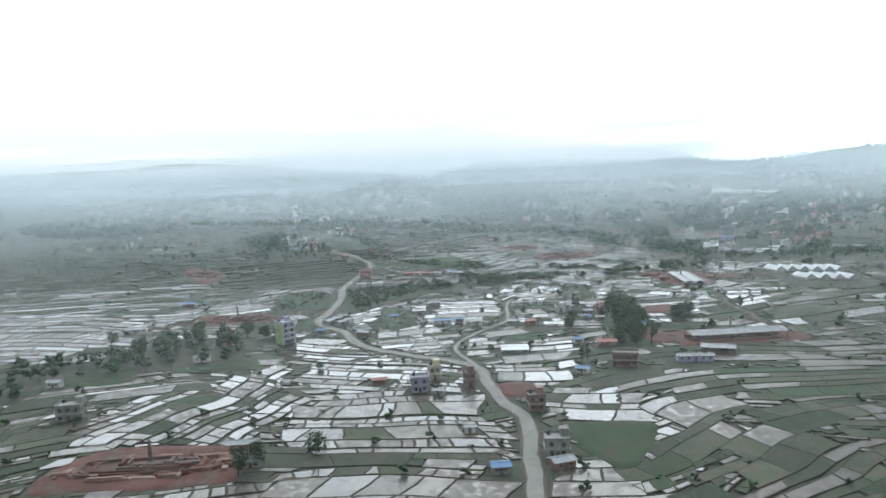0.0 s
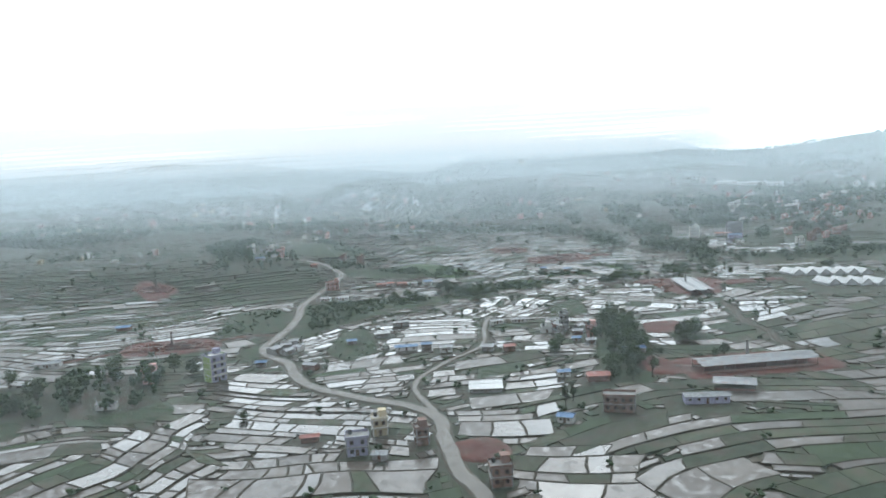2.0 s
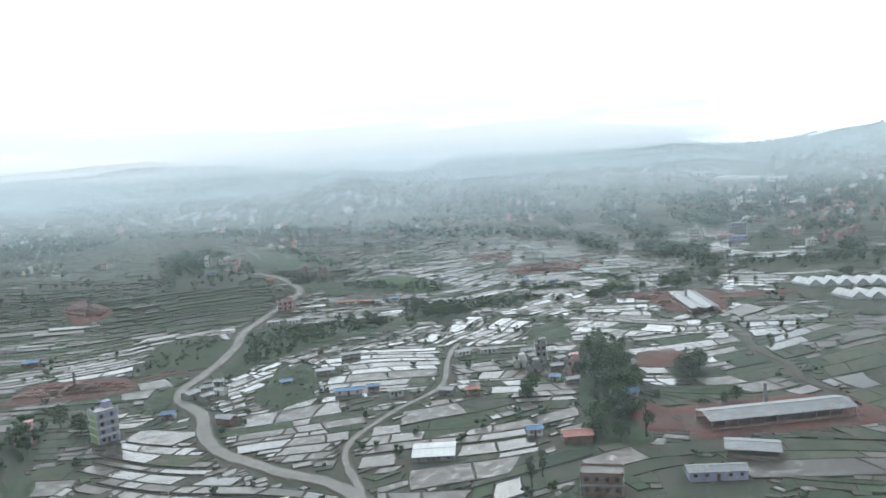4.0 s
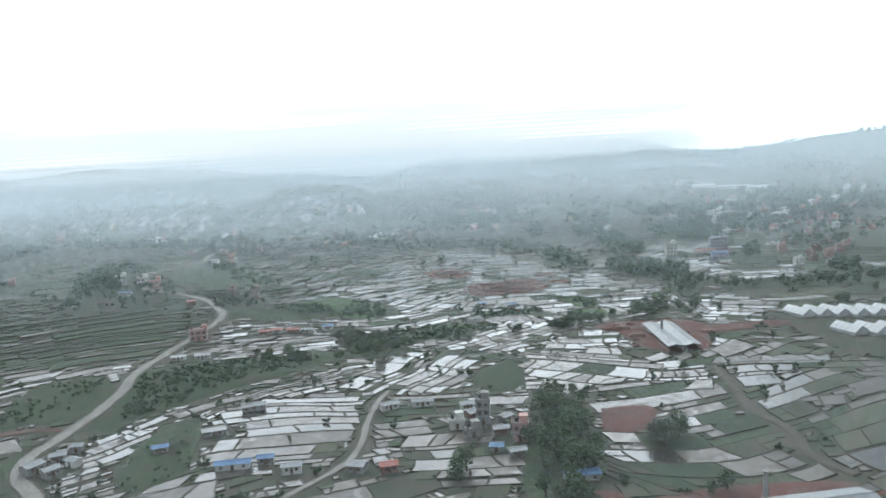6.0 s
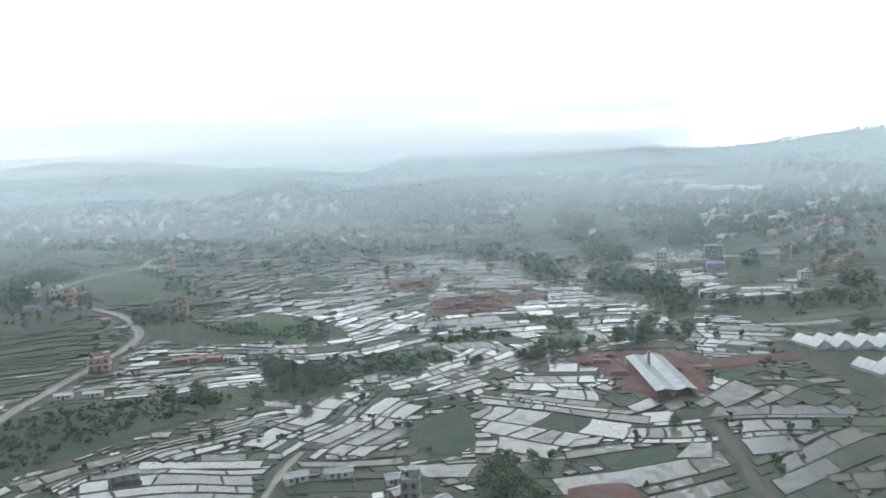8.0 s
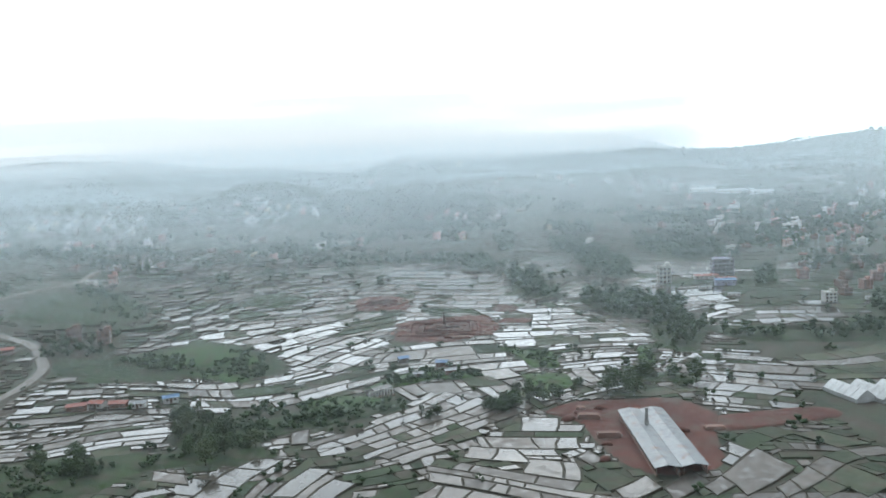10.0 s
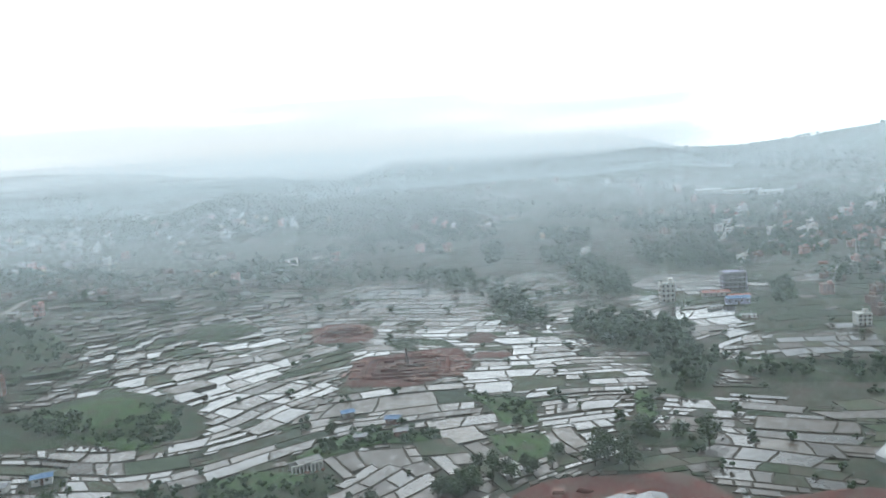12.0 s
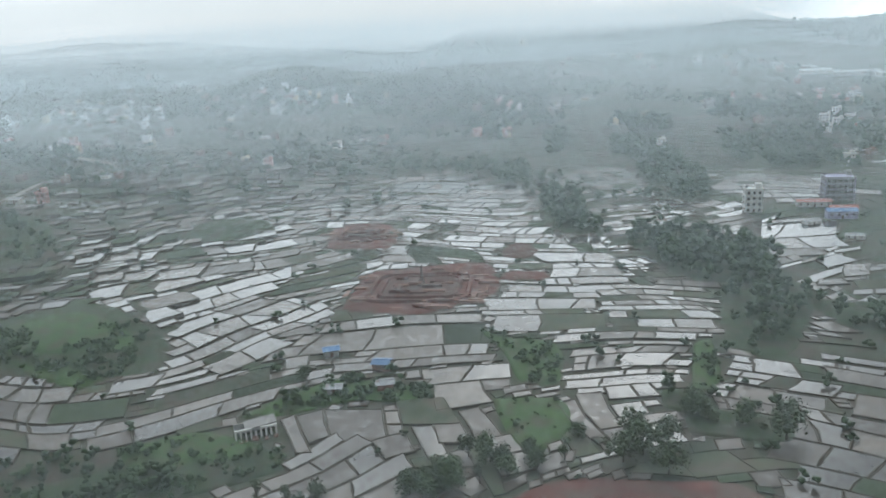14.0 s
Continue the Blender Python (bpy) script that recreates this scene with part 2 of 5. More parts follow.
# ---- occupancy of the plan: 2 m squares that roads, woods and yards keep free of fields ----
OX, OY = -480, 20
taken = np.zeros((600, 480), bool)
field_mask = np.zeros((600, 480), bool)
barred = np.zeros((600, 480), bool)


def inside(poly, x, y):
    res = np.zeros(np.shape(x), bool)
    for (x0, y0), (x1, y1) in zip(poly, poly[1:] + poly[:1]):
        if y0 != y1:
            res ^= ((y0 > y) != (y1 > y)) & (x < (x1 - x0) * (y - y0) / (y1 - y0) + x0)
    return res


cell_y, cell_x = np.mgrid[0:600, 0:480]
cell_x, cell_y = OX + 2 * cell_x + 1, OY + 2 * cell_y + 1


def is_taken(x, y, mask=None):
    mask = taken if mask is None else mask
    i, j = ((np.asarray(y) - OY) // 2).astype(int), ((np.asarray(x) - OX) // 2).astype(int)
    ok = (i >= 0) & (i < 600) & (j >= 0) & (j < 480)
    return np.where(ok, mask[np.clip(i, 0, 599), np.clip(j, 0, 479)], False)


def keep_free(poly):
    hit = inside(poly, cell_x, cell_y)
    taken[hit] = barred[hit] = True


def keep_disc(x, y, r):
    hit = (cell_x - x) ** 2 + (cell_y - y) ** 2 < r * r
    taken[hit] = barred[hit] = True


def smooth_line(points, gap=4.0):
    """Points along a rounded line through the given ones (Catmull-Rom)."""
    p = np.array([points[0], *points, points[-1]], float)
    out = []
    for k in range(1, len(p) - 2):
        n = max(2, int(np.hypot(*(p[k + 1] - p[k])) / gap))
        for t in np.arange(n) / n:
            out.append(0.5 * (2 * p[k] + (p[k + 1] - p[k - 1]) * t + (2 * p[k - 1] - 5 * p[k] + 4 * p[k + 1] - p[k + 2]) * t * t
                              + (3 * p[k] - p[k - 1] - 3 * p[k + 1] + p[k + 2]) * t ** 3))
    out.append(p[-1])
    return np.array(out)


def road(name, points, width, mat, label, raise_by=0.35):
    """A ribbon with sloping shoulders that follows the land."""
    c = smooth_line(points)
    d = np.gradient(c, axis=0)
    side = np.stack([d[:, 1], -d[:, 0]], 1) / np.hypot(d[:, 0], d[:, 1])[:, None]
    wob = 0.35 * np.sin(np.arange(len(c)) * 0.9) + 0.25 * np.sin(np.arange(len(c)) * 2.3)
    verts, faces = [], []
    for k in range(len(c)):
        zc = float(land(*c[k])) + raise_by
        for off, dz in ((-width / 2 - 1.4, -0.75), (-width / 2 + wob[k], 0), (0, 0.06), (width / 2 + wob[k - 1], 0), (width / 2 + 1.4, -0.75)):
            q = c[k] + side[k] * off
            verts.append((q[0], q[1], zc + dz))
        if k:
            a, b = 5 * (k - 1), 5 * k
            faces += [(a + i, a + i + 1, b + i + 1, b + i) for i in range(4)]
        keep_disc(c[k][0], c[k][1], width / 2 + 2.0)
    idx = [1, 0, 0, 1] * (len(c) - 1)
    return tagged(mesh_ob(name, verts, faces, [mat, M_BUND], indices=idx), label, "road", kind="structure")


road("road_main", [(-30, -240), (-8, -100), (2, 20), (12, 120), (22, 190), (26, 240), (28, 270), (21, 293), (17, 319), (14, 343), (2, 358), (-20, 373), (-45, 397), (-60, 434), (-74, 452), (-79, 470), (-77, 492),
     (-74, 540), (-78, 574), (-76, 609), (-70, 644), (-65, 678), (-70, 700), (-88, 725), (-112, 737), (-135, 748), (-150, 790), (-142, 850), (-131, 885), (-137, 927), (-126, 946), (-114, 980),
     (-161, 1028), (-217, 1105), (-226, 1154), (-190, 1200)], 4.9, M_ROAD, "pale unpaved gravel road winding up the valley")
road("footpath_track", [(14, 345), (9, 362), (4, 383), (8, 399), (17, 418), (30, 437), (37, 450), (39, 475), (41, 502), (46, 520)], 2.2, M_ROAD, "narrow pale dirt track between the terraces", 0.3)
road("side_track", [(-77, 497), (-90, 500), (-103, 497), (-119, 486), (-150, 480), (-190, 455)], 2.6, M_REDSOIL, "narrow reddish earth track towards a kiln", 0.3)

road("yard_track", [(186, 522), (183, 497), (178, 468), (181, 448), (177, 425), (182, 409)], 2.4, M_BUND, "narrow brown track between terraces and the brick yard", 0.3)

# ---- where woods, knolls and yards lie ----
WOODS = [  # outline, tree height, trees per 100 square metres
    ([(84, 375), (103, 372), (106, 398), (116, 430), (119, 458), (113, 484), (102, 484), (97, 460), (92, 440), (87, 405)], 9.2, 1.8),
    ([(132, 438), (150, 436), (150, 450), (134, 452)], 7.5, 3.0),
    ([(198, 642), (220, 636), (222, 648), (202, 654)], 7.5, 3.0),
    ([(195, 655), (206, 650), (207, 662), (197, 665)], 6.0, 2.4),
    ([(-190, 305), (-212, 368), (-177, 388), (-167, 424), (-119, 430), (-102, 376), (-136, 362), (-177, 350)], 7.5, 1.3),
    ([(215, 828), (232, 831), (250, 816), (264, 803), (265, 774), (250, 753), (232, 752), (222, 765), (216, 790), (210, 814)], 9.0, 3.4),
    ([(232, 741), (221, 691), (239, 688), (264, 739), (259, 754), (244, 753)], 7.0, 2.2),
    ([(177, 925), (194, 928), (198, 872), (203, 830), (185, 834), (176, 864)], 9.5, 3.0),
    ([(145, 1017), (174, 1021), (170, 964), (149, 971)], 9.5, 3.0),
    ([(260, 947), (274, 933), (268, 896), (254, 889), (253, 929)], 9.0, 3.2),
    ([(242, 1088), (262, 1102), (257, 1047), (236, 1046)], 9.0, 2.8),
    ([(244, 995), (266, 989), (258, 939), (244, 937)], 9.0, 3.0),
    ([(191, 1159), (212, 1163), (203, 1070), (190, 1077)], 9.0, 2.6),
    ([(69, 1048), (145, 1030), (145, 1048), (67, 1069)], 8.0, 2.2),
    ([(-117, 840), (-105, 851), (-78, 821), (-90, 807)], 6.0, 2.6),
    ([(265, 1247), (306, 1176), (293, 1117), (259, 1141)], 9.5, 2.0),
    ([(371, 1114), (406, 1097), (390, 1057), (354, 1075)], 9.0, 2.0),
    ([(10, 1180), (140, 1160), (150, 1195), (0, 1215)], 8.0, 1.2),
    ([(132, 626), (138, 631), (145, 626), (142, 618), (133, 619)], 5.0, 7),
    ([(-97, 603), (-23, 600), (15, 563), (-12, 548), (-60, 560), (-72, 585)], 4.5, 0.7),
    ([(83, 653), (90, 663), (98, 670), (106, 677), (123, 672), (133, 670), (136, 663), (125, 661), (112, 662), (98, 655)], 3.4, 10),
    ([(145, 714), (156, 704), (170, 700), (172, 685), (169, 670), (159, 672), (154, 693)], 2.2, 11),
    ([(58, 637), (69, 644), (78, 646), (95, 639), (93, 634), (83, 629), (68, 627)], 2.4, 8),
    ([(27, 672), (12, 692), (15, 711), (23, 721), (32, 710), (39, 683)], 3.0, 8),
    ([(212, 695), (218, 699), (213, 668), (205, 665)], 2.2, 11),
    ([(151, 662), (170, 660), (170, 642), (159, 634), (153, 651)], 1.6, 6),
    ([(-175, 700), (-120, 700), (-105, 745), (-135, 768), (-180, 745)], 6.0, 1.2),
    ([(-330, 560), (-240, 556), (-225, 600), (-320, 615)], 6.0, 0.9),
    ([(270, 560), (330, 540), (420, 600), (420, 700), (340, 690), (300, 650)], 6.5, 0.8),
    ([(256, 733), (273, 717), (292, 711), (340, 717), (430, 722), (430, 690), (319, 684), (287, 690), (262, 700)], 6.5, 2.2),
    ([(353, 883), (371, 888), (349, 837), (332, 832)], 8.0, 2.6),
    ([(353, 747), (376, 771), (390, 750), (360, 728)], 8.0, 2.4),
    ([(-90, 688), (-70, 712), (-52, 708), (-40, 726), (-58, 738), (-92, 712)], 4.5, 0.8),
    ([(-160, 880), (-150, 820), (-190, 800), (-230, 860), (-200, 910)], 6.0, 1.0),
    ([(-300, 700), (-200, 690), (-190, 740), (-290, 770)], 6.5, 1.0),
    ([(170, 500), (190, 520), (180, 540), (150, 515), (146, 500)], 5.5, 0.8),
    ([(100, 378), (150, 400), (150, 425), (108, 420)], 5.5, 1.0),
    ([(-39, 709), (-18, 716), (5, 692), (30, 680), (30, 672), (20, 675), (-13, 690)], 3.5, 7),
    ([(14, 626), (21, 636), (47, 607), (56, 584), (39, 577), (22, 601)], 6.0, 2.6),
    ([(-23, 589), (-14, 594), (1, 586), (15, 580), (19, 571), (-17, 574)], 5.5, 2.6),
    ([(-60, 500), (-70, 560), (-40, 582), (10, 585), (0, 562), (-30, 540)], 2.8, 9),
    ([(-179, 738), (-225, 850), (-220, 900), (-204, 900), (-160, 815), (-167, 794), (-150, 745), (-162, 730)], 8.0, 2.4),
    ([(-83, 729), (-52, 746), (-45, 714), (-74, 704)], 4.5, 3.0),
    ([(-64, 760), (-50, 790), (-60, 815), (-85, 825), (-90, 800)], 3.0, 3.0),
    ([(324, 1093), (390, 1059), (378, 970), (328, 972), (312, 1033)], 8.0, 2.4),
    ([(416, 1092), (470, 1105), (462, 1012), (407, 1025)], 8.0, 2.2),
    ([(13, 582), (29, 604), (47, 623), (82, 634), (100, 637), (104, 629), (84, 617), (60, 606), (40, 587), (21, 578)], 2.8, 6),
    ([(16, 612), (35, 637), (72, 638), (90, 616), (84, 602), (54, 612), (33, 600)], 3.6, 4.5),
    ([(61, 1246), (126, 1231), (126, 1290), (64, 1300)], 9.0, 2.2),
    ([(244, 1118), (276, 1045), (278, 950), (262, 990), (238, 1064)], 9.0, 2.8),
    ([(340, 1190), (422, 1150), (448, 1215), (366, 1265)], 9.0, 1.8),
    ([(-118, 505), (-118, 560), (-90, 566), (-84, 520)], 2.4, 3.2),
    ([(-44, 454), (-40, 495), (-27, 501), (-18, 452), (-24, 434), (-34, 436)], 1.4, 2.5),
]
YARDS = [[(-128, 218), (-130, 236), (-117, 256), (-70, 254), (-64, 240), (-70, 222)], [(-158, 462), (-160, 497), (-118, 500), (-106, 471)],
         [(94, 734), (97, 778), (109, 784), (147, 789), (152, 750), (126, 729)], [(70, 820), (66, 864), (95, 864), (102, 818)],
         [(118, 372), (120, 404), (178, 406), (182, 376)], [(152, 613), (166, 623), (190, 622), (205, 620), (213, 600), (206, 582), (197, 556), (178, 552), (169, 562), (165, 580), (163, 600)],
         [(250, 528), (250, 620), (325, 610), (310, 525)], [(-234, 681), (-232, 703), (-187, 655), (-199, 624)], [(152, 764), (156, 775), (172, 772), (170, 763)], [(153, 804), (157, 816), (163, 819), (170, 806), (165, 794), (156, 795)], [(100, 386), (99, 411), (116, 408), (117, 380)]]
KNOLLS = [[(-66, 706), (-34, 720), (-4, 740), (21, 724), (42, 706), (46, 682), (5, 680), (-36, 676), (-62, 690)], [(13, 582), (29, 604), (47, 623), (82, 634), (100, 637), (104, 629), (84, 617), (60, 606), (40, 587), (21, 578)], [(-72, 500), (-73, 543), (-75, 575), (-42, 588), (-14, 590), (14, 596), (18, 572), (4, 556), (-25, 534), (-50, 511), (-60, 491)],
          [(-112, 500), (-121, 538), (-120, 566), (-99, 572), (-79, 547), (-79, 512), (-101, 506)], [(-90, 455), (-86, 478), (-80, 465), (-77, 445), (-80, 440)], [(-44, 454), (-40, 495), (-27, 501), (-18, 452), (-24, 434), (-34, 436)],
          [(84, 540), (102, 558), (104, 522), (93, 506), (82, 522)], [(-173, 337), (-182, 353), (-155, 364), (-142, 346), (-155, 336)], [(-129, 369), (-116, 368), (-100, 380), (-91, 365), (-104, 353), (-118, 357)], [(-8, 838), (-5, 866), (22, 876), (31, 858), (16, 832)],
          [(42, 266), (73, 262), (55, 222), (42, 240)], [(-35, 470), (-25, 485), (-22, 460), (-30, 445)], [(-120, 763), (-126, 830), (-93, 850), (-60, 813), (-58, 781), (-89, 760)]]
SLOPES = [[(-185, 610), (-92, 618), (-84, 690), (-120, 722), (-190, 700)], [(-60, 720), (-100, 740), (-110, 800), (-70, 815), (-30, 770), (-36, 735)], [(35, 494), (50, 505), (78, 505), (84, 486), (60, 478), (44, 482)]]
for poly, high, dens in WOODS:
    if dens > 1.1:
        keep_free(poly)
BARE = [[(126, 480), (145, 480), (139, 457), (122, 455)], [(212, 598), (250, 601), (252, 590), (210, 584)], [(19, 316), (31, 320), (38, 311), (38, 300), (28, 298), (20, 303)]]
for poly in YARDS + KNOLLS + BARE:
    keep_free(poly)
HOMES = [(-12, 312, 7, 6), (-4, 305, 5, 4), (-30, 325, 6, 4), (10, 316, 5, 5), (7, 260, 5, 4), (33, 373, 13, 7), (-63, 452, 6, 5), (-64, 474, 5, 4), (-46, 421, 8, 5), (-72, 432, 6, 4), (-65, 595, 8, 3), (-53, 596, 8, 3), (-17, 481, 9, 4), (-148, 291, 9, 7), (-90, 415, 8, 9), (-6, 329, 6, 5), (32, 282, 7, 7), (33, 236, 8, 7), (81, 340, 10, 6), (-65, 640, 9, 5), (-72, 460, 6, 6), (61, 335, 5, 5), (72, 469, 6, 5), (84, 470, 6, 7),
         (91, 458, 7, 6), (39, 438, 6, 5), (48, 436, 5, 4), (18, 441, 6, 4), (106, 419, 10, 4), (-151, 757, 9, 8), (-130, 752, 8, 6), (-92, 714, 5, 5), (-53, 733, 6, 5),
         (-69, 734, 7, 6), (-55, 738, 6, 5), (-106, 879, 7, 6), (112, 342, 18, 5), (15, 223, 5, 4), (80, 379, 9, 6), (68, 387, 5, 4), (90, 644, 10, 6), (122, 669, 8, 5), (100, 694, 5, 4), (5, 649, 7, 4)]
for x, y, w, d in HOMES:
    keep_disc(x, y, max(w, d) * 0.75 + 1)

HEDGES = [WOODS[k][0] for k, (poly, high, dens) in enumerate(WOODS) if dens >= 6 and high < 4.9 and 600 < poly[0][1] < 730]

# ---- rice fields ----
FIELDS = []  # rings of 8 corners with a level and a kind
KIND_MATS = {"water": M_WATER, "muddy": M_MUDWATER, "mud": M_MUD, "green": M_GREEN, "dry": M_DRY}


def warp(x, y, wild=1.0):
    return (x + wild * 4.4 * np.sin(y / 31 + x / 57) + 2.0 * np.sin(y / 12.5 + 1.7) + 1.1 * np.sin(y / 6.1 + x / 9.7),
            y + wild * 6.6 * np.sin(x / 43 + y / 71 + 0.6) + 2.6 * np.sin(x / 17.3 + 2.1) + 0.8 * np.sin(x / 7.9 + y / 13.0))


def fields(poly, angle, deep, long, chances, rng, share=0.14, wild=1.0, kept=1.0):
    """Fills an outline with rows of fields side by side; a field that meets a road or another field is halved until its parts fit.
    chances: of water, muddy water, mud, green and dry."""
    poly = [tuple(p) for p in poly]
    deep, long = (deep * 0.84, long * 0.7) if deep > 5.5 else (deep, long)
    cx, cy = np.mean([p[0] for p in poly]), np.mean([p[1] for p in poly])
    reach = max(math.hypot(p[0] - cx, p[1] - cy) for p in poly) + 10
    ca, sa = math.cos(radians(angle)), math.sin(radians(angle))

    def lay(u, v, du, dv, s0, s1, kind, level, depth):
        um, vm = u + du / 2, v + dv / 2
        ru = np.array([u, um, u + du, u + du + s1 / 2, u + du + s1, um + (s0 + s1) / 2, u + s0, u + s0 / 2])
        rv = np.array([v, v, v, vm, v + dv, v + dv, v + dv, vm])
        px, py = warp(cx + ru * ca - rv * sa, cy + ru * sa + rv * ca, wild)
        mx, my = px.mean(), py.mean()
        if mx < OX or mx > OX + 958 or my < OY or my > OY + 1198:
            return
        bx, by = np.concatenate([px * k + mx * (1 - k) for k in (1, 0.7, 0.4, 0)]), np.concatenate([py * k + my * (1 - k) for k in (1, 0.7, 0.4, 0)])
        full = is_taken(bx[8:], by[8:])
        if full.all():
            return
        if full.mean() <= share and is_taken(bx, by, barred).mean() <= 0.07 and inside(poly, np.array([mx]), np.array([my]))[0]:
            z = land(px, py)
            FIELDS.append((px, py, z, float(z.mean()) + level + rng.uniform(-0.03, 0.03), kind))
            mark.append((px, py))
        elif depth and max(du, dv) > 5 and (full.any() or is_taken(bx, by, barred).any()):
            if du > dv * 1.3:
                mid = (s0 + s1) / 2
                lay(u, v, du / 2, dv, s0, mid, kind, level, depth - 1)
                lay(um, v, du / 2, dv, mid, s1, kind, level, depth - 1)
            else:
                lay(u, v, du, dv / 2, s0 / 2, s1 / 2, kind, level, depth - 1)
                lay(u + s0 / 2, vm, du + (s1 - s0) / 2, dv / 2, s0 / 2, s1 / 2, kind, level, depth - 1)

    v = -reach
    while v < reach:
        dv = deep * rng.choice((0.55, 0.8, 1.0, 1.25, 1.6)) * rng.uniform(0.85, 1.15)
        u = -reach + rng.uniform(-long, 0)
        skew, level = rng.uniform(-0.25, 0.25) * dv, rng.uniform(0.08, 0.3)
        while u < reach:
            du = long * rng.choice((0.5, 0.8, 1.0, 1.2, 1.7)) * rng.uniform(0.85, 1.15)
            new_skew = rng.uniform(-0.3, 0.3) * dv
            kind = rng.choices(("water", "muddy", "mud", "green", "dry"), chances)[0]
            if rng.random() < kept:
                lay(u, v, du, dv, skew, new_skew, kind, level, 3)
            u, skew = u + du, new_skew
        v += dv + (rng.uniform(0.6, 1.8) if rng.random() < 0.22 else 0)
    for px, py in mark:
        ring = list(zip(px, py))
        x0, x1, y0, y1 = int((px.min() - OX) // 2), int((px.max() - OX) // 2) + 1, int((py.min() - OY) // 2), int((py.max() - OY) // 2) + 1
        x0, x1, y0, y1 = max(x0, 0), min(x1, 480), max(y0, 0), min(y1, 600)
        if x1 > x0 and y1 > y0:
            hit = inside(ring, cell_x[y0:y1, x0:x1], cell_y[y0:y1, x0:x1])
            taken[y0:y1, x0:x1] |= hit
            field_mask[y0:y1, x0:x1] |= hit
    mark.clear()


mark = []
frng = random.Random(5)
for poly in SLOPES:
    fields(poly, frng.uniform(-5, 25), 7, 26, (0, 0, 0.4, 7, 3), frng, 0.14, 2.0, 0.85)
WET, MIX, MUDDY, POOR, PALE = (5, 3, 2.2, 0.4, 1.0), (2.6, 3, 3, 0.6, 1.6), (1.0, 4, 5, 0.2, 0.9), (0.35, 0.5, 2.6, 1.0, 4), (1.5, 5, 4.5, 0.2, 0.8)
fields([(-52, 309), (-22, 316), (11, 303), (11, 271), (21, 256), (20, 240), (-43, 239), (-55, 248), (-60, 276)], 0, 12, 13, PALE, frng)
fields([(-46, 233), (9, 233), (16, 150), (-60, 150)], -3, 11, 14, PALE, frng)
fields([(-83, 407), (-63, 418), (-30, 363), (10, 345), (10, 309), (-8, 306), (-46, 310), (-56, 320), (-72, 348)], -22, 9, 17, WET, frng)
fields([(-137, 321), (-104, 326), (-93, 351), (-81, 370), (-70, 313), (-54, 304), (-55, 282), (-71, 277), (-66, 253), (-95, 256), (-133, 258), (-142, 285)], 72, 8, 15, MIX, frng)
fields([(-311, 528), (-234, 514), (-164, 465), (-181, 426), (-215, 388), (-300, 340)], -12, 9, 24, MUDDY, frng)
fields([(-200, 505), (-125, 565), (-112, 530), (-118, 503), (-160, 500), (-175, 470)], 28, 7, 24, WET, frng)
fields([(13, 357), (44, 345), (56, 322), (51, 310), (26, 315), (15, 342)], -12, 12, 15, PALE, frng)
fields([(44, 307), (67, 308), (90, 290), (78, 264), (42, 268), (36, 280), (36, 299)], -20, 14, 24, PALE, frng)
fields([(37, 238), (53, 223), (60, 180), (22, 180), (28, 217)], 5, 14, 24, PALE, frng)
fields([(-72, 472), (-55, 495), (-46, 502), (-40, 458), (-38, 437), (-45, 433), (-62, 442)], 40, 6, 11, WET, frng)
fields([(-22, 493), (-12, 511), (5, 523), (18, 529), (37, 510), (37, 486), (34, 451), (33, 441), (12, 440), (-9, 443), (-16, 456)], 2, 9, 38, WET, frng)
fields([(-38, 504), (2, 543), (29, 570), (30, 550), (8, 518), (-24, 494)], 43, 5, 14, WET, frng)
fields([(22, 530), (29, 546), (43, 579), (62, 582), (83, 565), (80, 525), (66, 510), (47, 515)], 70, 8, 17, WET, frng)
fields([(-58, 431), (-38, 431), (-9, 436), (9, 417), (18, 402), (62, 396), (64, 350), (20, 362), (-35, 388)], 4, 10, 18, MUDDY, frng)
fields([(-160, 524), (-140, 570), (-113, 555), (-96, 575), (-82, 612), (-84, 560), (-84, 510), (-125, 502)], 22, 8, 26, MIX, frng)
fields([(50, 466), (79, 475), (104, 464), (87, 408), (66, 420), (50, 445)], -5, 8, 15, MIX, frng)
fields([(-32, 596), (-24, 629), (22, 629), (21, 603), (6, 590), (-11, 586)], 30, 6, 20, WET, frng)
fields([(66, 607), (91, 637), (132, 637), (150, 622), (125, 596), (108, 575), (78, 585)], 35, 7, 14, MIX, frng)
fields([(108, 571), (143, 568), (162, 556), (158, 520), (135, 513), (119, 509), (112, 524), (98, 544)], -28, 9, 15, MUDDY, frng)
fields([(128, 590), (145, 614), (160, 602), (162, 576), (142, 566), (126, 575)], -15, 9, 14, WET, frng)
fields([(212, 634), (257, 676), (270, 635), (248, 586), (214, 592)], -20, 9, 15, WET, frng)
fields([(128, 597), (145, 613), (160, 606), (159, 576), (145, 582), (133, 588)], -25, 11, 16, WET, frng)
fields([(150, 531), (182, 537), (225, 540), (238, 524), (190, 495), (154, 503)], -14, 8, 16, WET, frng)
fields([(-20, 653), (15, 661), (43, 668), (46, 640), (20, 634), (-14, 638)], 8, 8, 15, WET, frng)
fields([(-30, 598), (-8, 622), (16, 629), (42, 616), (24, 604), (2, 592)], 12, 8, 17, WET, frng)
fields([(46, 613), (80, 622), (110, 640), (150, 642), (170, 626), (130, 611), (100, 598), (60, 596)], 108, 9, 26, PALE, frng)
fields([(70, 655), (110, 658), (156, 660), (180, 655), (200, 640), (160, 628), (110, 640), (84, 632)], 100, 10, 24, PALE, frng)
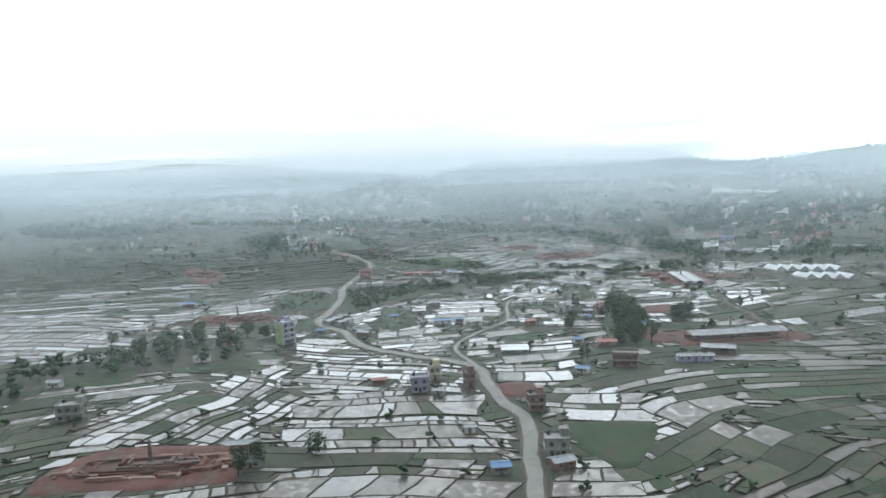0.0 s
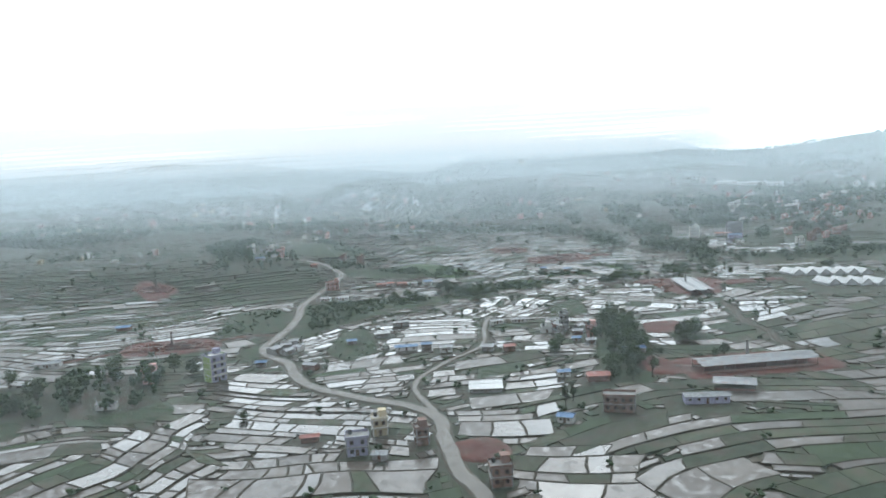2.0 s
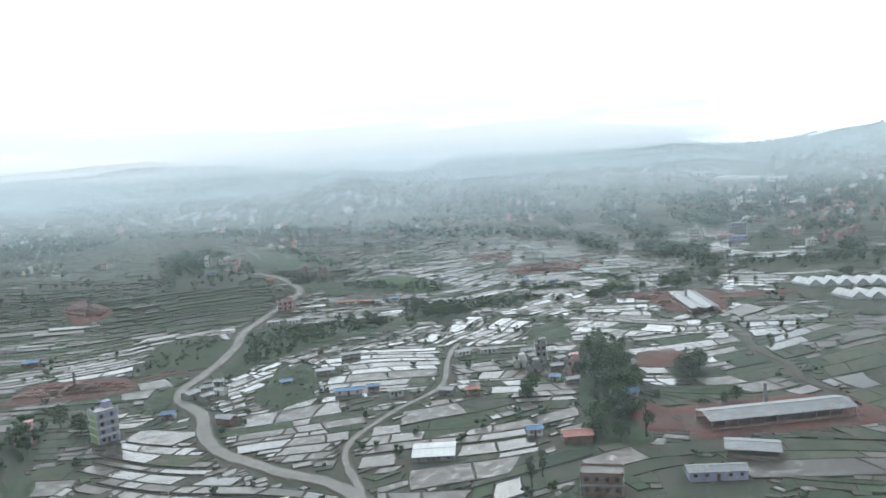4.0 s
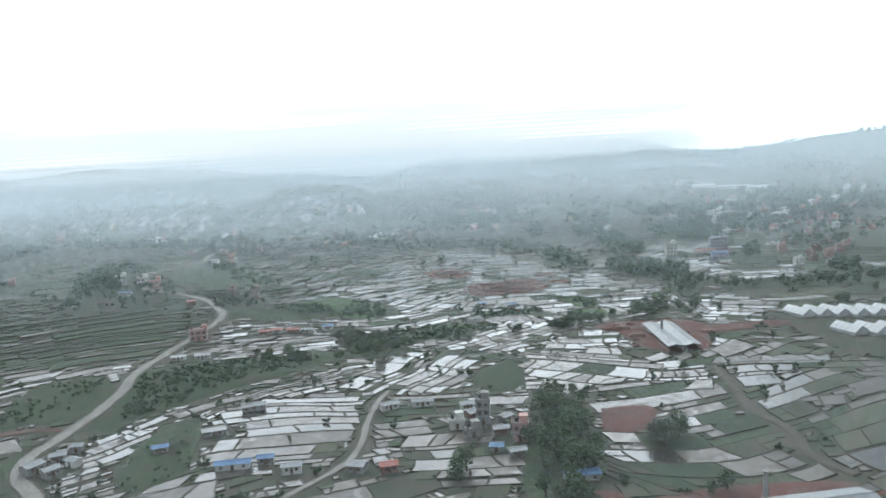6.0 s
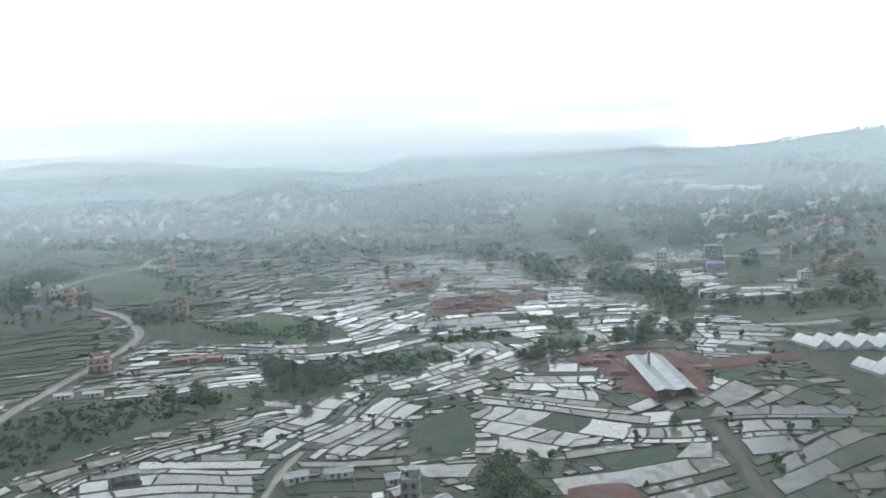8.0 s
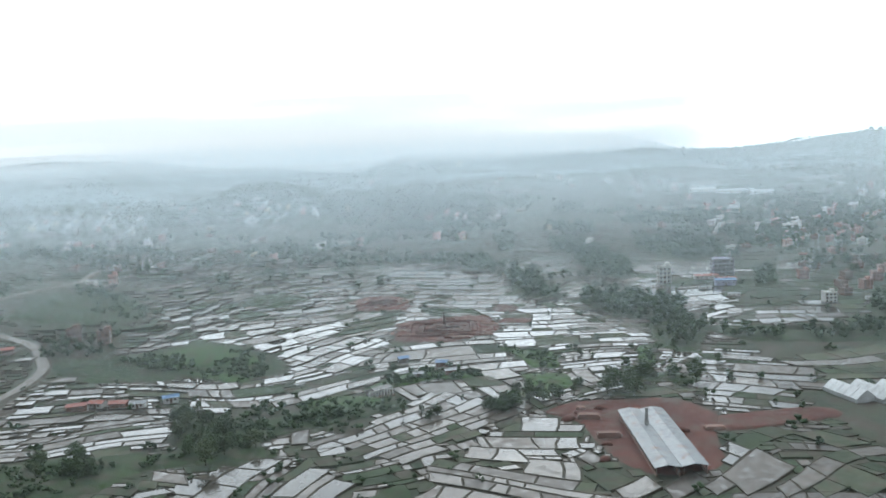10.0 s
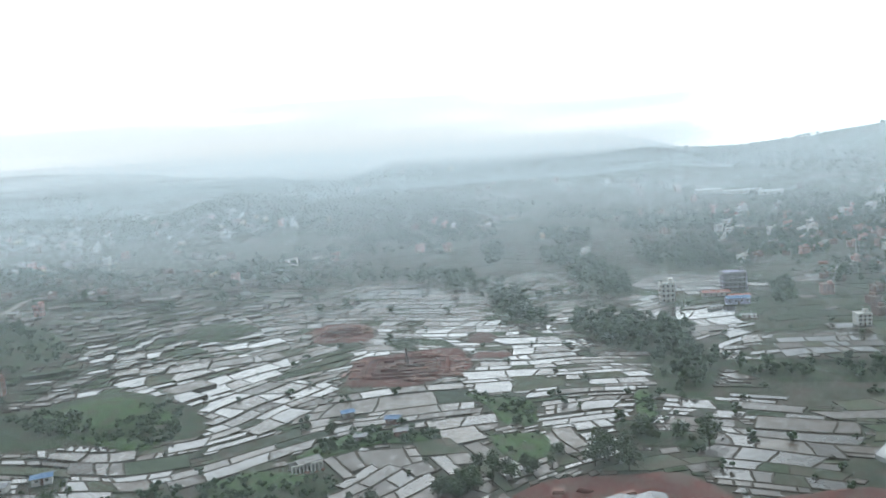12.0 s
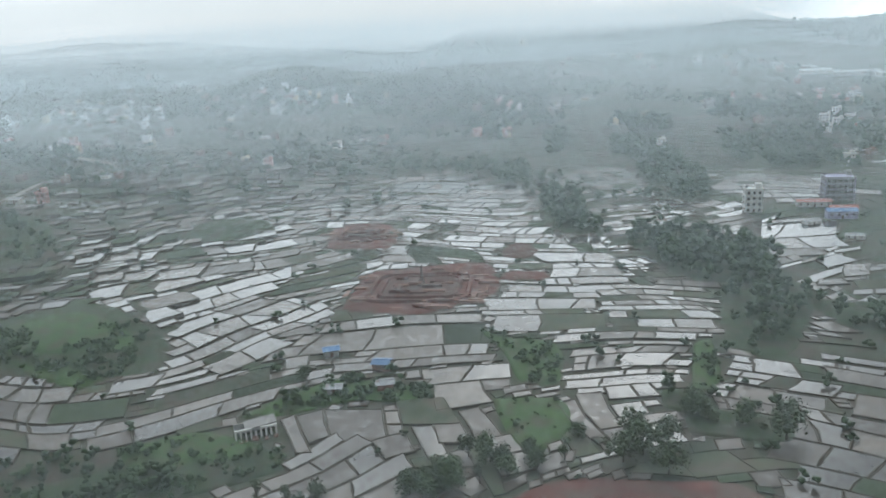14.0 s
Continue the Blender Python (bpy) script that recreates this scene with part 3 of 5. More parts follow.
fields([(-60, 820), (-20, 867), (1, 907), (53, 940), (64, 866), (70, 820), (62, 790), (10, 770), (-20, 768)], 20, 10, 16, MIX, frng)
fields([(64, 790), (62, 757), (97, 735), (80, 710), (78, 683), (40, 684), (26, 702), (20, 720), (-8, 746), (-14, 768)], 48, 11, 15, WET, frng)
fields([(64, 866), (72, 1012), (143, 1000), (169, 942), (175, 862), (187, 839), (206, 790), (150, 790), (107, 788), (98, 820), (92, 866)], -8, 11, 17, WET, frng)
fields([(152, 792), (206, 788), (190, 746), (181, 703), (171, 706), (147, 712), (146, 728), (154, 750)], -4, 11, 17, WET, frng)
fields([(186, 750), (228, 757), (230, 740), (222, 700), (206, 660), (171, 664), (171, 704)], -2, 7.5, 20, WET, frng)
fields([(145, 663), (121, 672), (108, 682), (92, 684), (76, 690), (79, 720), (94, 734), (126, 728), (146, 726), (171, 704), (160, 690), (158, 668)], 6, 12, 19, MUDDY, frng)
fields([(262, 837), (306, 832), (290, 774), (268, 780), (266, 812)], -10, 17, 22, WET, frng)
fields([(183, 876), (246, 897), (240, 867), (199, 857)], 8, 6, 22, WET, frng)
fields([(205, 930), (240, 940), (238, 1010), (205, 1020)], 6, 7, 18, MIX, frng)
fields([(287, 856), (309, 840), (287, 780), (268, 787)], -12, 11, 24, WET, frng)
fields([(290, 772), (332, 766), (355, 741), (303, 721), (285, 739)], -14, 8, 16, WET, frng)
fields([(301, 992), (359, 935), (347, 897), (292, 932)], -20, 8, 18, WET, frng)
fields([(387, 911), (417, 919), (405, 889), (380, 888)], -10, 9, 16, WET, frng)
fields([(208, 655), (218, 690), (258, 681), (255, 664), (237, 654), (216, 652)], -14, 10, 15, WET, frng)
fields([(387, 1081), (415, 1032), (392, 990), (368, 1030)], -20, 8, 18, WET, frng)
fields([(285, 965), (330, 938), (352, 890), (308, 880), (278, 905)], -20, 10, 16, WET, frng)
fields([(270, 752), (301, 775), (400, 770), (430, 745), (346, 740), (299, 724), (280, 735)], -10, 12, 20, WET, frng)
fields([(205, 880), (240, 868), (240, 850), (205, 856)], -5, 6, 22, WET, frng)
fields([(-440, 640), (-234, 646), (-142, 622), (-128, 576), (-205, 512), (-330, 540), (-440, 600)], 15, 8, 30, (1, 1, 2, 3, 3), frng)
fields([(-440, 130), (-440, 640), (-100, 690), (-60, 600), (0, 560), (260, 660), (440, 700), (440, 130)], 12, 10, 26, POOR, frng, 0.14, 2.6, 0.8)
fields([(-60, 590), (-75, 660), (-60, 700), (-30, 735), (30, 690), (240, 660), (260, 600)], 10, 8, 22, (3, 4, 3, 0.5, 1), frng, 0.14, 2.6, 0.8)
fields([(-70, 700), (-140, 900), (-100, 1000), (60, 1030), (250, 1000), (300, 760), (230, 650), (40, 680)], 14, 8, 20, (3, 2, 3, 2, 2), frng, 0.14, 2.6, 0.8)
fields([(-460, 640), (-460, 1180), (460, 1180), (460, 640), (300, 700), (250, 1010), (60, 1035), (-110, 1000), (-150, 880), (-110, 690)], -8, 7, 20, (0.5, 0.3, 0.6, 6, 4), frng, 0.14, 2.6, 0.5)

# the remaining gaps, in smaller fields
CORE = [(-30, 596), (-66, 820), (0, 910), (70, 1012), (145, 1000), (190, 850), (212, 792), (234, 750), (206, 655), (178, 622), (160, 560), (110, 560), (70, 600)]
fields(CORE, 12, 7, 10, MIX, frng, 0.14)
fields(CORE, 70, 4.5, 7, MIX, frng, 0.14)
fields([(-140, 250), (-95, 370), (-40, 420), (10, 360), (70, 320), (90, 280), (60, 190), (-50, 180)], 20, 6, 8, MUDDY, frng, 0.14)
fields([(-80, 430), (-70, 500), (0, 540), (60, 610), (120, 600), (110, 500), (70, 400), (20, 370), (-40, 395)], 15, 6, 9, (2, 2, 3, 2, 2), frng, 0.14)
fields([(-420, 200), (-440, 640), (-120, 690), (-70, 600), (-80, 450), (-140, 240)], 25, 6, 12, (0.4, 0.5, 2, 2, 4), frng, 0.14, 1.5, 0.8)
fields([(90, 200), (100, 480), (170, 640), (420, 700), (420, 250)], -15, 6, 12, (0.3, 0.4, 2, 1.5, 4), frng, 0.14, 1.5, 0.8)

fields([(-430, 180), (-440, 700), (-120, 760), (0, 720), (60, 640), (240, 660), (430, 700), (430, 200)], 14, 5, 9, (0.7, 0.8, 2.5, 1.5, 3.5), frng, 0.14, 1.6, 0.85)
fields([(-120, 200), (-150, 420), (-90, 700), (60, 640), (160, 640), (200, 480), (110, 200)], 40, 4, 6, (1, 1, 2.5, 2.5, 3), frng, 0.14, 1.2, 0.7)
fields([(-440, 25), (440, 25), (440, 160), (-440, 160)], 6, 9, 18, (1.5, 2, 3, 1, 2.5), frng, 0.14, 1.5, 0.95)


def ring_inset(px, py, by):
    """The ring moved inwards by a width, corner by corner."""
    ax, ay = np.roll(px, 1), np.roll(py, 1)
    bx, by_ = np.roll(px, -1), np.roll(py, -1)
    tx, ty = bx - ax, by_ - ay
    n = np.hypot(tx, ty) + 1e-6
    return px - ty / n * by, py + tx / n * by


def field_geometry(px, py, pz, level, kind):
    wide, lip = (0.5, 0.16) if kind in ("water", "muddy", "mud") else (0.3, 0.06)
    x1, y1 = ring_inset(px, py, 0.07)
    x2, y2 = ring_inset(px, py, 0.07 + wide * 0.45)
    x3, y3 = ring_inset(px, py, 0.07 + wide)
    crest = level + lip
    verts = [(x, y, min(z, level) - 1.4) for x, y, z in zip(px, py, pz)]
    verts += [(x, y, crest - 0.75 * lip) for x, y in zip(x1, y1)] + [(x, y, crest) for x, y in zip(x2, y2)] + [(x, y, level - 0.05) for x, y in zip(x3, y3)]
    faces = [(8 * r + i, 8 * r + (i + 1) % 8, 8 * r + 8 + (i + 1) % 8, 8 * r + 8 + i) for r in range(3) for i in range(8)]
    return verts, faces, [(x, y, level) for x, y in zip(x3, y3)]


KIND_WORDS = {"water": "flooded rice paddy reflecting the bright sky, earth bunds", "muddy": "rice paddy under shallow muddy brown water, earth bunds",
              "mud": "freshly puddled muddy rice field with earth bunds", "green": "small terrace of bright green young crop", "dry": "fallow grassy terrace field with earth bunds"}
FIELDS.sort(key=lambda f: abs(f[0].mean() - 25 - (f[1].mean() - 200) * 0.33) + 0.55 * f[1].mean())
bunds, sheet = {False: ([], []), True: ([], [])}, {k: ([], []) for k in KIND_MATS}
for n, (px, py, pz, level, kind) in enumerate(FIELDS):
    bv, bf, wv = field_geometry(px, py, pz, level, kind)
    if n < 300:
        ob = tagged(mesh_ob("paddy_field", bv, bf, M_DRY if kind in ("green", "dry") else M_BUND), KIND_WORDS[kind], "rice field", "rice fields on the valley floor")
        mesh_ob("water_surface" if kind in ("water", "muddy") else "soil_bed", wv, [tuple(range(8))], KIND_MATS[kind], ob)
    else:
        stuff_v, stuff_f = bunds[kind in ("green", "dry")]
        o = len(stuff_v)
        stuff_v += bv
        stuff_f += [tuple(i + o for i in f) for f in bf]
        sv, sf = sheet[kind]
        sf.append(tuple(range(len(sv), len(sv) + 8)))
        sv += wv
tagged(mesh_ob("field_bunds", *bunds[False], M_BUND), "low earth bunds between countless rice fields", "field bunds", kind="stuff")
tagged(mesh_ob("grassy_bunds", *bunds[True], M_DRY), "low grassy banks between countless terraces", "field bunds", kind="stuff")
for kind, words in (("water", "countless flooded rice fields shining white"), ("muddy", "countless rice fields of muddy water"), ("mud", "countless ploughed muddy fields"),
                    ("green", "countless small green crop terraces"), ("dry", "countless fallow grassy terraces")):
    if sheet[kind][0]:
        tagged(mesh_ob(kind + "_fields", *sheet[kind], island_vary(KIND_MATS[kind].copy(), 0.3)), words, "rice fields", kind="stuff")

xs = np.concatenate([-np.geomspace(460, 4800, 46)[::-1], np.arange(-450, 451, 9.0), np.geomspace(460, 4800, 46)])
ys = np.concatenate([-np.geomspace(60, 3500, 20)[::-1], np.arange(-50, 1260, 9.0), np.geomspace(1270, 4850, 110)])
gx, gy = np.meshgrid(xs, ys)
gz = land(gx, gy) - 0.15
# the fields are cut into the ground: their own beds and banks close it
sunk = field_mask.copy()
for di, dj in ((0, 3), (0, -3), (3, 0), (-3, 0), (3, 3), (-3, -3), (3, -3), (-3, 3)):
    sunk &= np.roll(np.roll(field_mask, di, 0), dj, 1)
gi, gj = np.clip(((gy - OY) // 2).astype(int), 0, 599), np.clip(((gx - OX) // 2).astype(int), 0, 479)
in_plan = (gy > OY) & (gy < OY + 1200) & (gx > OX) & (gx < OX + 960)
gz -= 0.55 * (sunk[gi, gj] & in_plan)
nx, ny = len(xs), len(ys)
quads = [(j * nx + i, j * nx + i + 1, (j + 1) * nx + i + 1, (j + 1) * nx + i) for j in range(ny - 1) for i in range(nx - 1)]
ground = tagged(mesh_ob("ground", np.stack([gx.ravel(), gy.ravel(), gz.ravel()], 1), quads, M_GROUND, smooth=True),
                "green and brown valley floor rising into misty hills", "ground", kind="structure")

# far fields on the slopes, in long strips along the hillside
far_rng = random.Random(8)
far_mats = [M_GREEN, M_DRY, M_MUD, M_WATER, M_GROUND]
fv, ff, fi = [], [], []
y = 1185.0
while y < 2500:
    dy = far_rng.uniform(12, 26) * y / 1300
    x = -0.7 * y
    while x < 0.72 * y:
        dx = far_rng.uniform(25, 90)
        if far_rng.random() < 0.5:
            cxs, cys = np.array([x + 2, x + dx - 2, x + dx - 2 + far_rng.uniform(-6, 6), x + 2]), np.array([y, y + far_rng.uniform(-4, 4), y + dy - 2, y + dy - 2])
            cys = cys + 14 * np.sin(cxs / 130) + 5 * np.sin(cxs / 47)
            o = len(fv)
            fv += list(zip(cxs, cys, land(cxs, cys) + 0.5))
            ff.append((o, o + 1, o + 2, o + 3))
            fi.append(far_rng.choices(range(4), (6, 3, 1, 0.1))[0])
        x += dx
    y += dy
tagged(mesh_ob("hillside_fields", fv, ff, [island_vary(m.copy(), 0.3) for m in far_mats[:4]], indices=fi), "patchwork of distant terraced hillside fields", "fields", kind="stuff")


# ---- trees ----
def ico():
    g = (1 + 5 ** 0.5) / 2
    v = np.array([(-1, g, 0), (1, g, 0), (-1, -g, 0), (1, -g, 0), (0, -1, g), (0, 1, g), (0, -1, -g), (0, 1, -g), (g, 0, -1), (g, 0, 1), (-g, 0, -1), (-g, 0, 1)]) / 1.9
    f = [(0, 11, 5), (0, 5, 1), (0, 1, 7), (0, 7, 10), (0, 10, 11), (1, 5, 9), (5, 11, 4), (11, 10, 2), (10, 7, 6), (7, 1, 8), (3, 9, 4), (3, 4, 2), (3, 2, 6), (3, 6, 8), (3, 8, 9), (4, 9, 5), (2, 4, 11), (6, 2, 10), (8, 6, 7), (9, 8, 1)]
    return v, f


ICO_V, ICO_F = ico()


def clump(rng, at, r):
    jit = np.array([[rng.uniform(0.55, 1.3)] for _ in range(12)])
    return ICO_V * jit * r * np.array([1, 1, 0.8]) + np.array(at)


def crown_geometry(rng, high, wide, base, n, leaves):
    """An uneven crown: small clumps and loose leaves round a few limbs' ends."""
    v, f = [], []
    limbs = [(rng.uniform(-0.33, 0.33) * wide, rng.uniform(-0.33, 0.33) * wide, base + (high - base) * rng.uniform(0.1, 0.78)) for _ in range(7)] + [(0, 0, high * 0.85)]
    for k in range(n):
        lx, ly, lz = limbs[k % len(limbs)]
        a, e, r = rng.uniform(0, 6.28), rng.uniform(-1, 1), rng.uniform(0.5, 1.0)
        s = 0.26 * wide * r
        c = (lx + s * math.cos(a), ly + s * math.sin(a), min(lz + e * s, high * 0.97))
        o = len(v)
        v += [tuple(p) for p in clump(rng, c, wide * rng.uniform(0.055, 0.115))]
        f += [tuple(i + o for i in t) for t in ICO_F]
    for k in range(leaves):
        lx, ly, lz = limbs[k % len(limbs)]
        d = Vector((rng.gauss(0, 1), rng.gauss(0, 1), rng.gauss(0, 0.8))).normalized() * wide * rng.uniform(0.22, 0.42)
        p = Vector((lx, ly, lz)) + d
        p.z = max(p.z, base * 0.7)
        o, s = len(v), rng.uniform(0.22, 0.5)
        v += [tuple(p + Vector((rng.uniform(-s, s), rng.uniform(-s, s), rng.uniform(-s, s)))) for _ in range(3)]
        f.append((o, o + 1, o + 2))
    return v, f, limbs


def tube(v, f, a, b, ra, rb, n=6):
    a, b = Vector(a), Vector(b)
    q = (b - a).to_track_quat("Z", "Y")
    o = len(v)
    for c, r in ((a, ra), (b, rb)):
        v += [tuple(c + q @ Vector((r * math.cos(6.2832 * i / n), r * math.sin(6.2832 * i / n), 0))) for i in range(n)]
    f += [(o + i, o + (i + 1) % n, o + n + (i + 1) % n, o + n + i) for i in range(n)]
    f.append(tuple(range(o + n, o + 2 * n)))


def tree(name, seed, high, wide, base, n, leaves, mat, label):
    rng = random.Random(seed)
    ob = tagged(new(name), label, "tree")
    v, f, limbs = crown_geometry(rng, high, wide, base, n, leaves)
    mesh_ob("crown", v, f, mat, ob)
    v, f = [], []
    tube(v, f, (0, 0, -0.6), (0.1, 0, base), 0.035 * high, 0.02 * high, 8)
    tube(v, f, (0.1, 0, base), (0, 0, high * 0.8), 0.02 * high, 0.005 * high, 6)
    for lx, ly, lz in limbs[:7]:
        tube(v, f, (0.1, 0, base * 0.9), (lx, ly, lz), 0.014 * high, 0.004 * high, 5)
    mesh_ob("trunk", v, f, M_BARK, ob)
    return ob


kinds = [tree("broadleaf_tree", 1, 8.0, 6.5, 2.2, 84, 620, M_LEAF, "dense dark green broadleaf tree among the fields"),
         tree("broadleaf_tree", 2, 6.5, 6.0, 1.6, 76, 560, M_LEAF, "round dark green broadleaf tree on a field edge"),
         tree("broadleaf_tree", 3, 9.5, 6.8, 3.0, 90, 640, M_LEAF2, "tall spreading green tree above the terraces"),
         tree("slender_tree", 4, 10.5, 3.2, 2.4, 60, 420, M_LEAF, "tall slender dark green tree with narrow crown"),
         tree("slender_tree", 5, 8.5, 2.6, 2.0, 54, 380, M_LEAF2, "slender feathery green tree standing on a bund"),
         tree("bush", 6, 2.8, 3.4, 0.4, 44, 300, M_LEAF2, "low rounded green bush on a bund")]
PLANTED = []
used = {}


def plant(k, x, y, s, rng):
    z = float(land(x, y))
    m = pose(x, y, z, 0, 0, rng.uniform(0, 360)) @ Matrix.Diagonal((s, s, s * rng.uniform(0.85, 1.15), 1))
    src = kinds[k]
    if k not in used:
        used[k] = src
        src.matrix_basis = m
    else:
        ob = copy_thing(src, Matrix.Identity(4))
        ob.matrix_basis = m
    PLANTED.append((x, y))


def scatter(poly, per100, rng):
    xs_, ys_ = [p[0] for p in poly], [p[1] for p in poly]
    area = abs(sum(a[0] * b[1] - b[0] * a[1] for a, b in zip(poly, poly[1:] + poly[:1]))) / 2
    out, want = [], int(area * per100 / 100)
    while len(out) < want:
        x, y = rng.uniform(min(xs_), max(xs_)), rng.uniform(min(ys_), max(ys_))
        if inside(poly, np.array([x]), np.array([y]))[0]:
            out.append((x, y))
    return out


trng = random.Random(21)
BIG = [(-156, 384, 2, 1.25), (-148, 395, 0, 1.2), (-137, 421, 2, 1.2), (-118, 409, 0, 1.2), (-113, 428, 2, 1.1), (-101, 419, 0, 1.1), (-161, 377, 1, 1.2), (134, 617, 0, 0.8), (138, 616, 1, 0.8), (143, 619, 0, 0.9), (149, 621, 3, 0.7), (155, 624, 0, 0.7), (162, 628, 1, 0.8), (168, 630, 3, 0.7),
       (181, 629, 0, 0.9), (190, 624, 0, 0.9), (101, 615, 4, 0.7), (108, 613, 4, 0.7), (114, 615, 4, 0.6), (-96, 425, 1, 0.9), (-45, 246, 1, 1.1), (-62, 236, 0, 0.9), (-66, 228, 2, 0.9), (62, 344, 3, 1.0), (66, 352, 3, 0.9), (70, 428, 0, 0.9), (73, 431, 2, 0.8), (70, 424, 1, 0.8), (140, 621, 1, 0.8), (143, 624, 0, 0.7), (137, 619, 1, 0.7),
       (114, 617, 5, 1.1), (111, 612, 1, 0.6), (186, 632, 0, 1.0), (192, 636, 0, 0.9), (184, 638, 2, 0.9), (172, 640, 1, 0.7), (150, 630, 0, 0.8), (154, 628, 1, 0.8), (160, 633, 0, 0.6), (146, 632, 2, 0.6),
       (96, 676, 0, 0.6), (-185, 415, 2, 0.9), (-60, 352, 5, 1.0),
       (105, 480, 0, 0.7), (111, 486, 1, 0.8), (119, 496, 2, 0.6), (102, 485, 5, 0.7), (114, 481, 1, 0.75), (121, 489, 0, 0.6)]
for x, y, k, s in BIG:
    plant(k, x, y, s, trng)
wood_points = []
for poly, high, dens in WOODS:
    for x, y in scatter(poly, dens, trng):
        if is_taken(x, y) and dens <= 1.1:
            continue
        if len(PLANTED) < 285 and y < 660 and abs(x - y * 0.33) < 0.5 * y:
            k = trng.choice((0, 1, 2, 0, 1, 2, 3, 5) if high > 4.6 else (5, 5, 1))
            plant(k, x, y, high / 8 * trng.uniform(0.55, 1.25), trng)
        else:
            wood_points.append((x, y, high * trng.uniform(0.6, 1.15)))
# lone trees and shrubs along the bunds and tracks
for k in range(900):
    y = 200 + 900 * trng.random() ** 0.8
    x = trng.uniform(-0.62, 0.62) * y + 0.1 * y
    if math.sin(x / 37 + 1) + math.sin(y / 29 + x / 60) + trng.uniform(-1, 1) > 0.9 and not is_taken(x, y):
        wood_points.append((x, y, trng.uniform(1.5, 4.5)))
# woods on the far slopes, in groves
for k in range(24000):
    y = 900 + 2400 * trng.random() ** 1.3
    x = trng.uniform(-0.68, 0.7) * y
    g = math.sin(x / 95 + 0.7) + math.sin(y / 70 + x / 210) + 0.8 * math.sin(x / 41 + y / 55)
    if g > 0.45 and not (is_taken(x, y) and y < 1200) and (x > 660 or float(land(x, y)) < 84):
        wood_points.append((x, y, trng.uniform(4, 8) * (1 + y / 5000)))
for k in range(1000):
    wood_points.append((trng.gauss(-125, 75), trng.gauss(1445, 34), trng.uniform(5, 10)))
for k in range(500):
    wood_points.append((trng.uniform(-30, 210), trng.gauss(1440, 22), trng.uniform(6, 10)))
for px, py, pz, level, kind in trng.sample(FIELDS, 1900):
    c = trng.randrange(8)
    if trng.random() < 0.35 + 0.65 * (math.sin(px[0] / 37 + 1) + math.sin(py[0] / 29 + px[0] / 60) > 0.4):
        wood_points.append((px[c], py[c], trng.uniform(1.0, 4.0)))


def woodland(points, label):
    """Many small trees in one piece: a thin stem and a few uneven clumps of foliage each."""
    wv, wf = [], []
    for x, y, high in points:
        z0 = float(land(x, y))
        near = y < 1000
        for k in range((9 if high > 4 else 5) if near else 4):
            a, r = trng.uniform(0, 6.28), high * trng.uniform(0.05, 0.3 if high > 4 else 0.6)
            zz = high * (trng.uniform(0.25, 0.85) if high > 4 else trng.uniform(0.1, 0.75))
            s = high * (trng.uniform(0.12, 0.22) if near and high > 4 else trng.uniform(0.2, 0.34))
            o = len(wv)
            wv += [tuple(p) for p in clump(trng, (x + r * math.cos(a), y + r * math.sin(a), z0 + zz), s)]
            wf += [tuple(i + o for i in t) for t in ICO_F]
        tube(wv, wf, (x, y, z0 - 0.5), (x, y, z0 + high * 0.6), high * 0.03, high * 0.012, 4)
    return tagged(mesh_ob("woodland", wv, wf, M_WOOD), label, "woods", kind="stuff")


woodland(wood_points, "dark green woods and scattered shrubs on the slopes")


# ---- buildings ----
def box(v, f, x0, x1, y0, y1, z0, z1):
    o = len(v)
    v += [(x0, y0, z0), (x1, y0, z0), (x1, y1, z0), (x0, y1, z0), (x0, y0, z1), (x1, y0, z1), (x1, y1, z1), (x0, y1, z1)]
    f += [tuple(i + o for i in q) for q in ((0, 3, 2, 1), (4, 5, 6, 7), (0, 1, 5, 4), (1, 2, 6, 5), (2, 3, 7, 6), (3, 0, 4, 7))]


def boxes(name, dims, mat, parent, label=""):
    v, f = [], []
    for d in dims:
        box(v, f, *d)
    return mesh_ob(name, v, f, mat, parent, label)


SHARED = {}


def window(parent, x, y, z, face, w=1.2, h=1.4):
    """A window: a timber frame with a dark pane set back in it. face: degrees that its outside looks to, 0 for -y."""
    if (w, h) not in SHARED:
        v, f = [], []
        t = 0.14
        for d in ((-w / 2, w / 2, -0.10, 0.06, -h / 2, -h / 2 + t), (-w / 2, w / 2, -0.10, 0.06, h / 2 - t, h / 2), (-w / 2, -w / 2 + t, -0.10, 0.06, -h / 2 + t, h / 2 - t),
                  (w / 2 - t, w / 2, -0.10, 0.06, -h / 2 + t, h / 2 - t), (-0.05, 0.05, -0.08, 0.05, -h / 2 + t, h / 2 - t)):
            box(v, f, *d)
        fr = bpy.data.meshes.new("window")
        fr.from_pydata(v, [], f)
        fr.materials.append(M_FRAME)
        v, f = [], []
        box(v, f, -w / 2 + t, w / 2 - t, -0.02, 0.03, -h / 2 + t, h / 2 - t)
        pa = bpy.data.meshes.new("pane")
        pa.from_pydata(v, [], f)
        pa.materials.append(M_GLASS)
        SHARED[(w, h)] = fr, pa
    fr, pa = SHARED[(w, h)]
    a = new("window", fr)
    a.parent, a.matrix_basis = parent, pose(x, y, z, 0, 0, face)
    b = new("pane", pa)
    b.parent = a
    return a


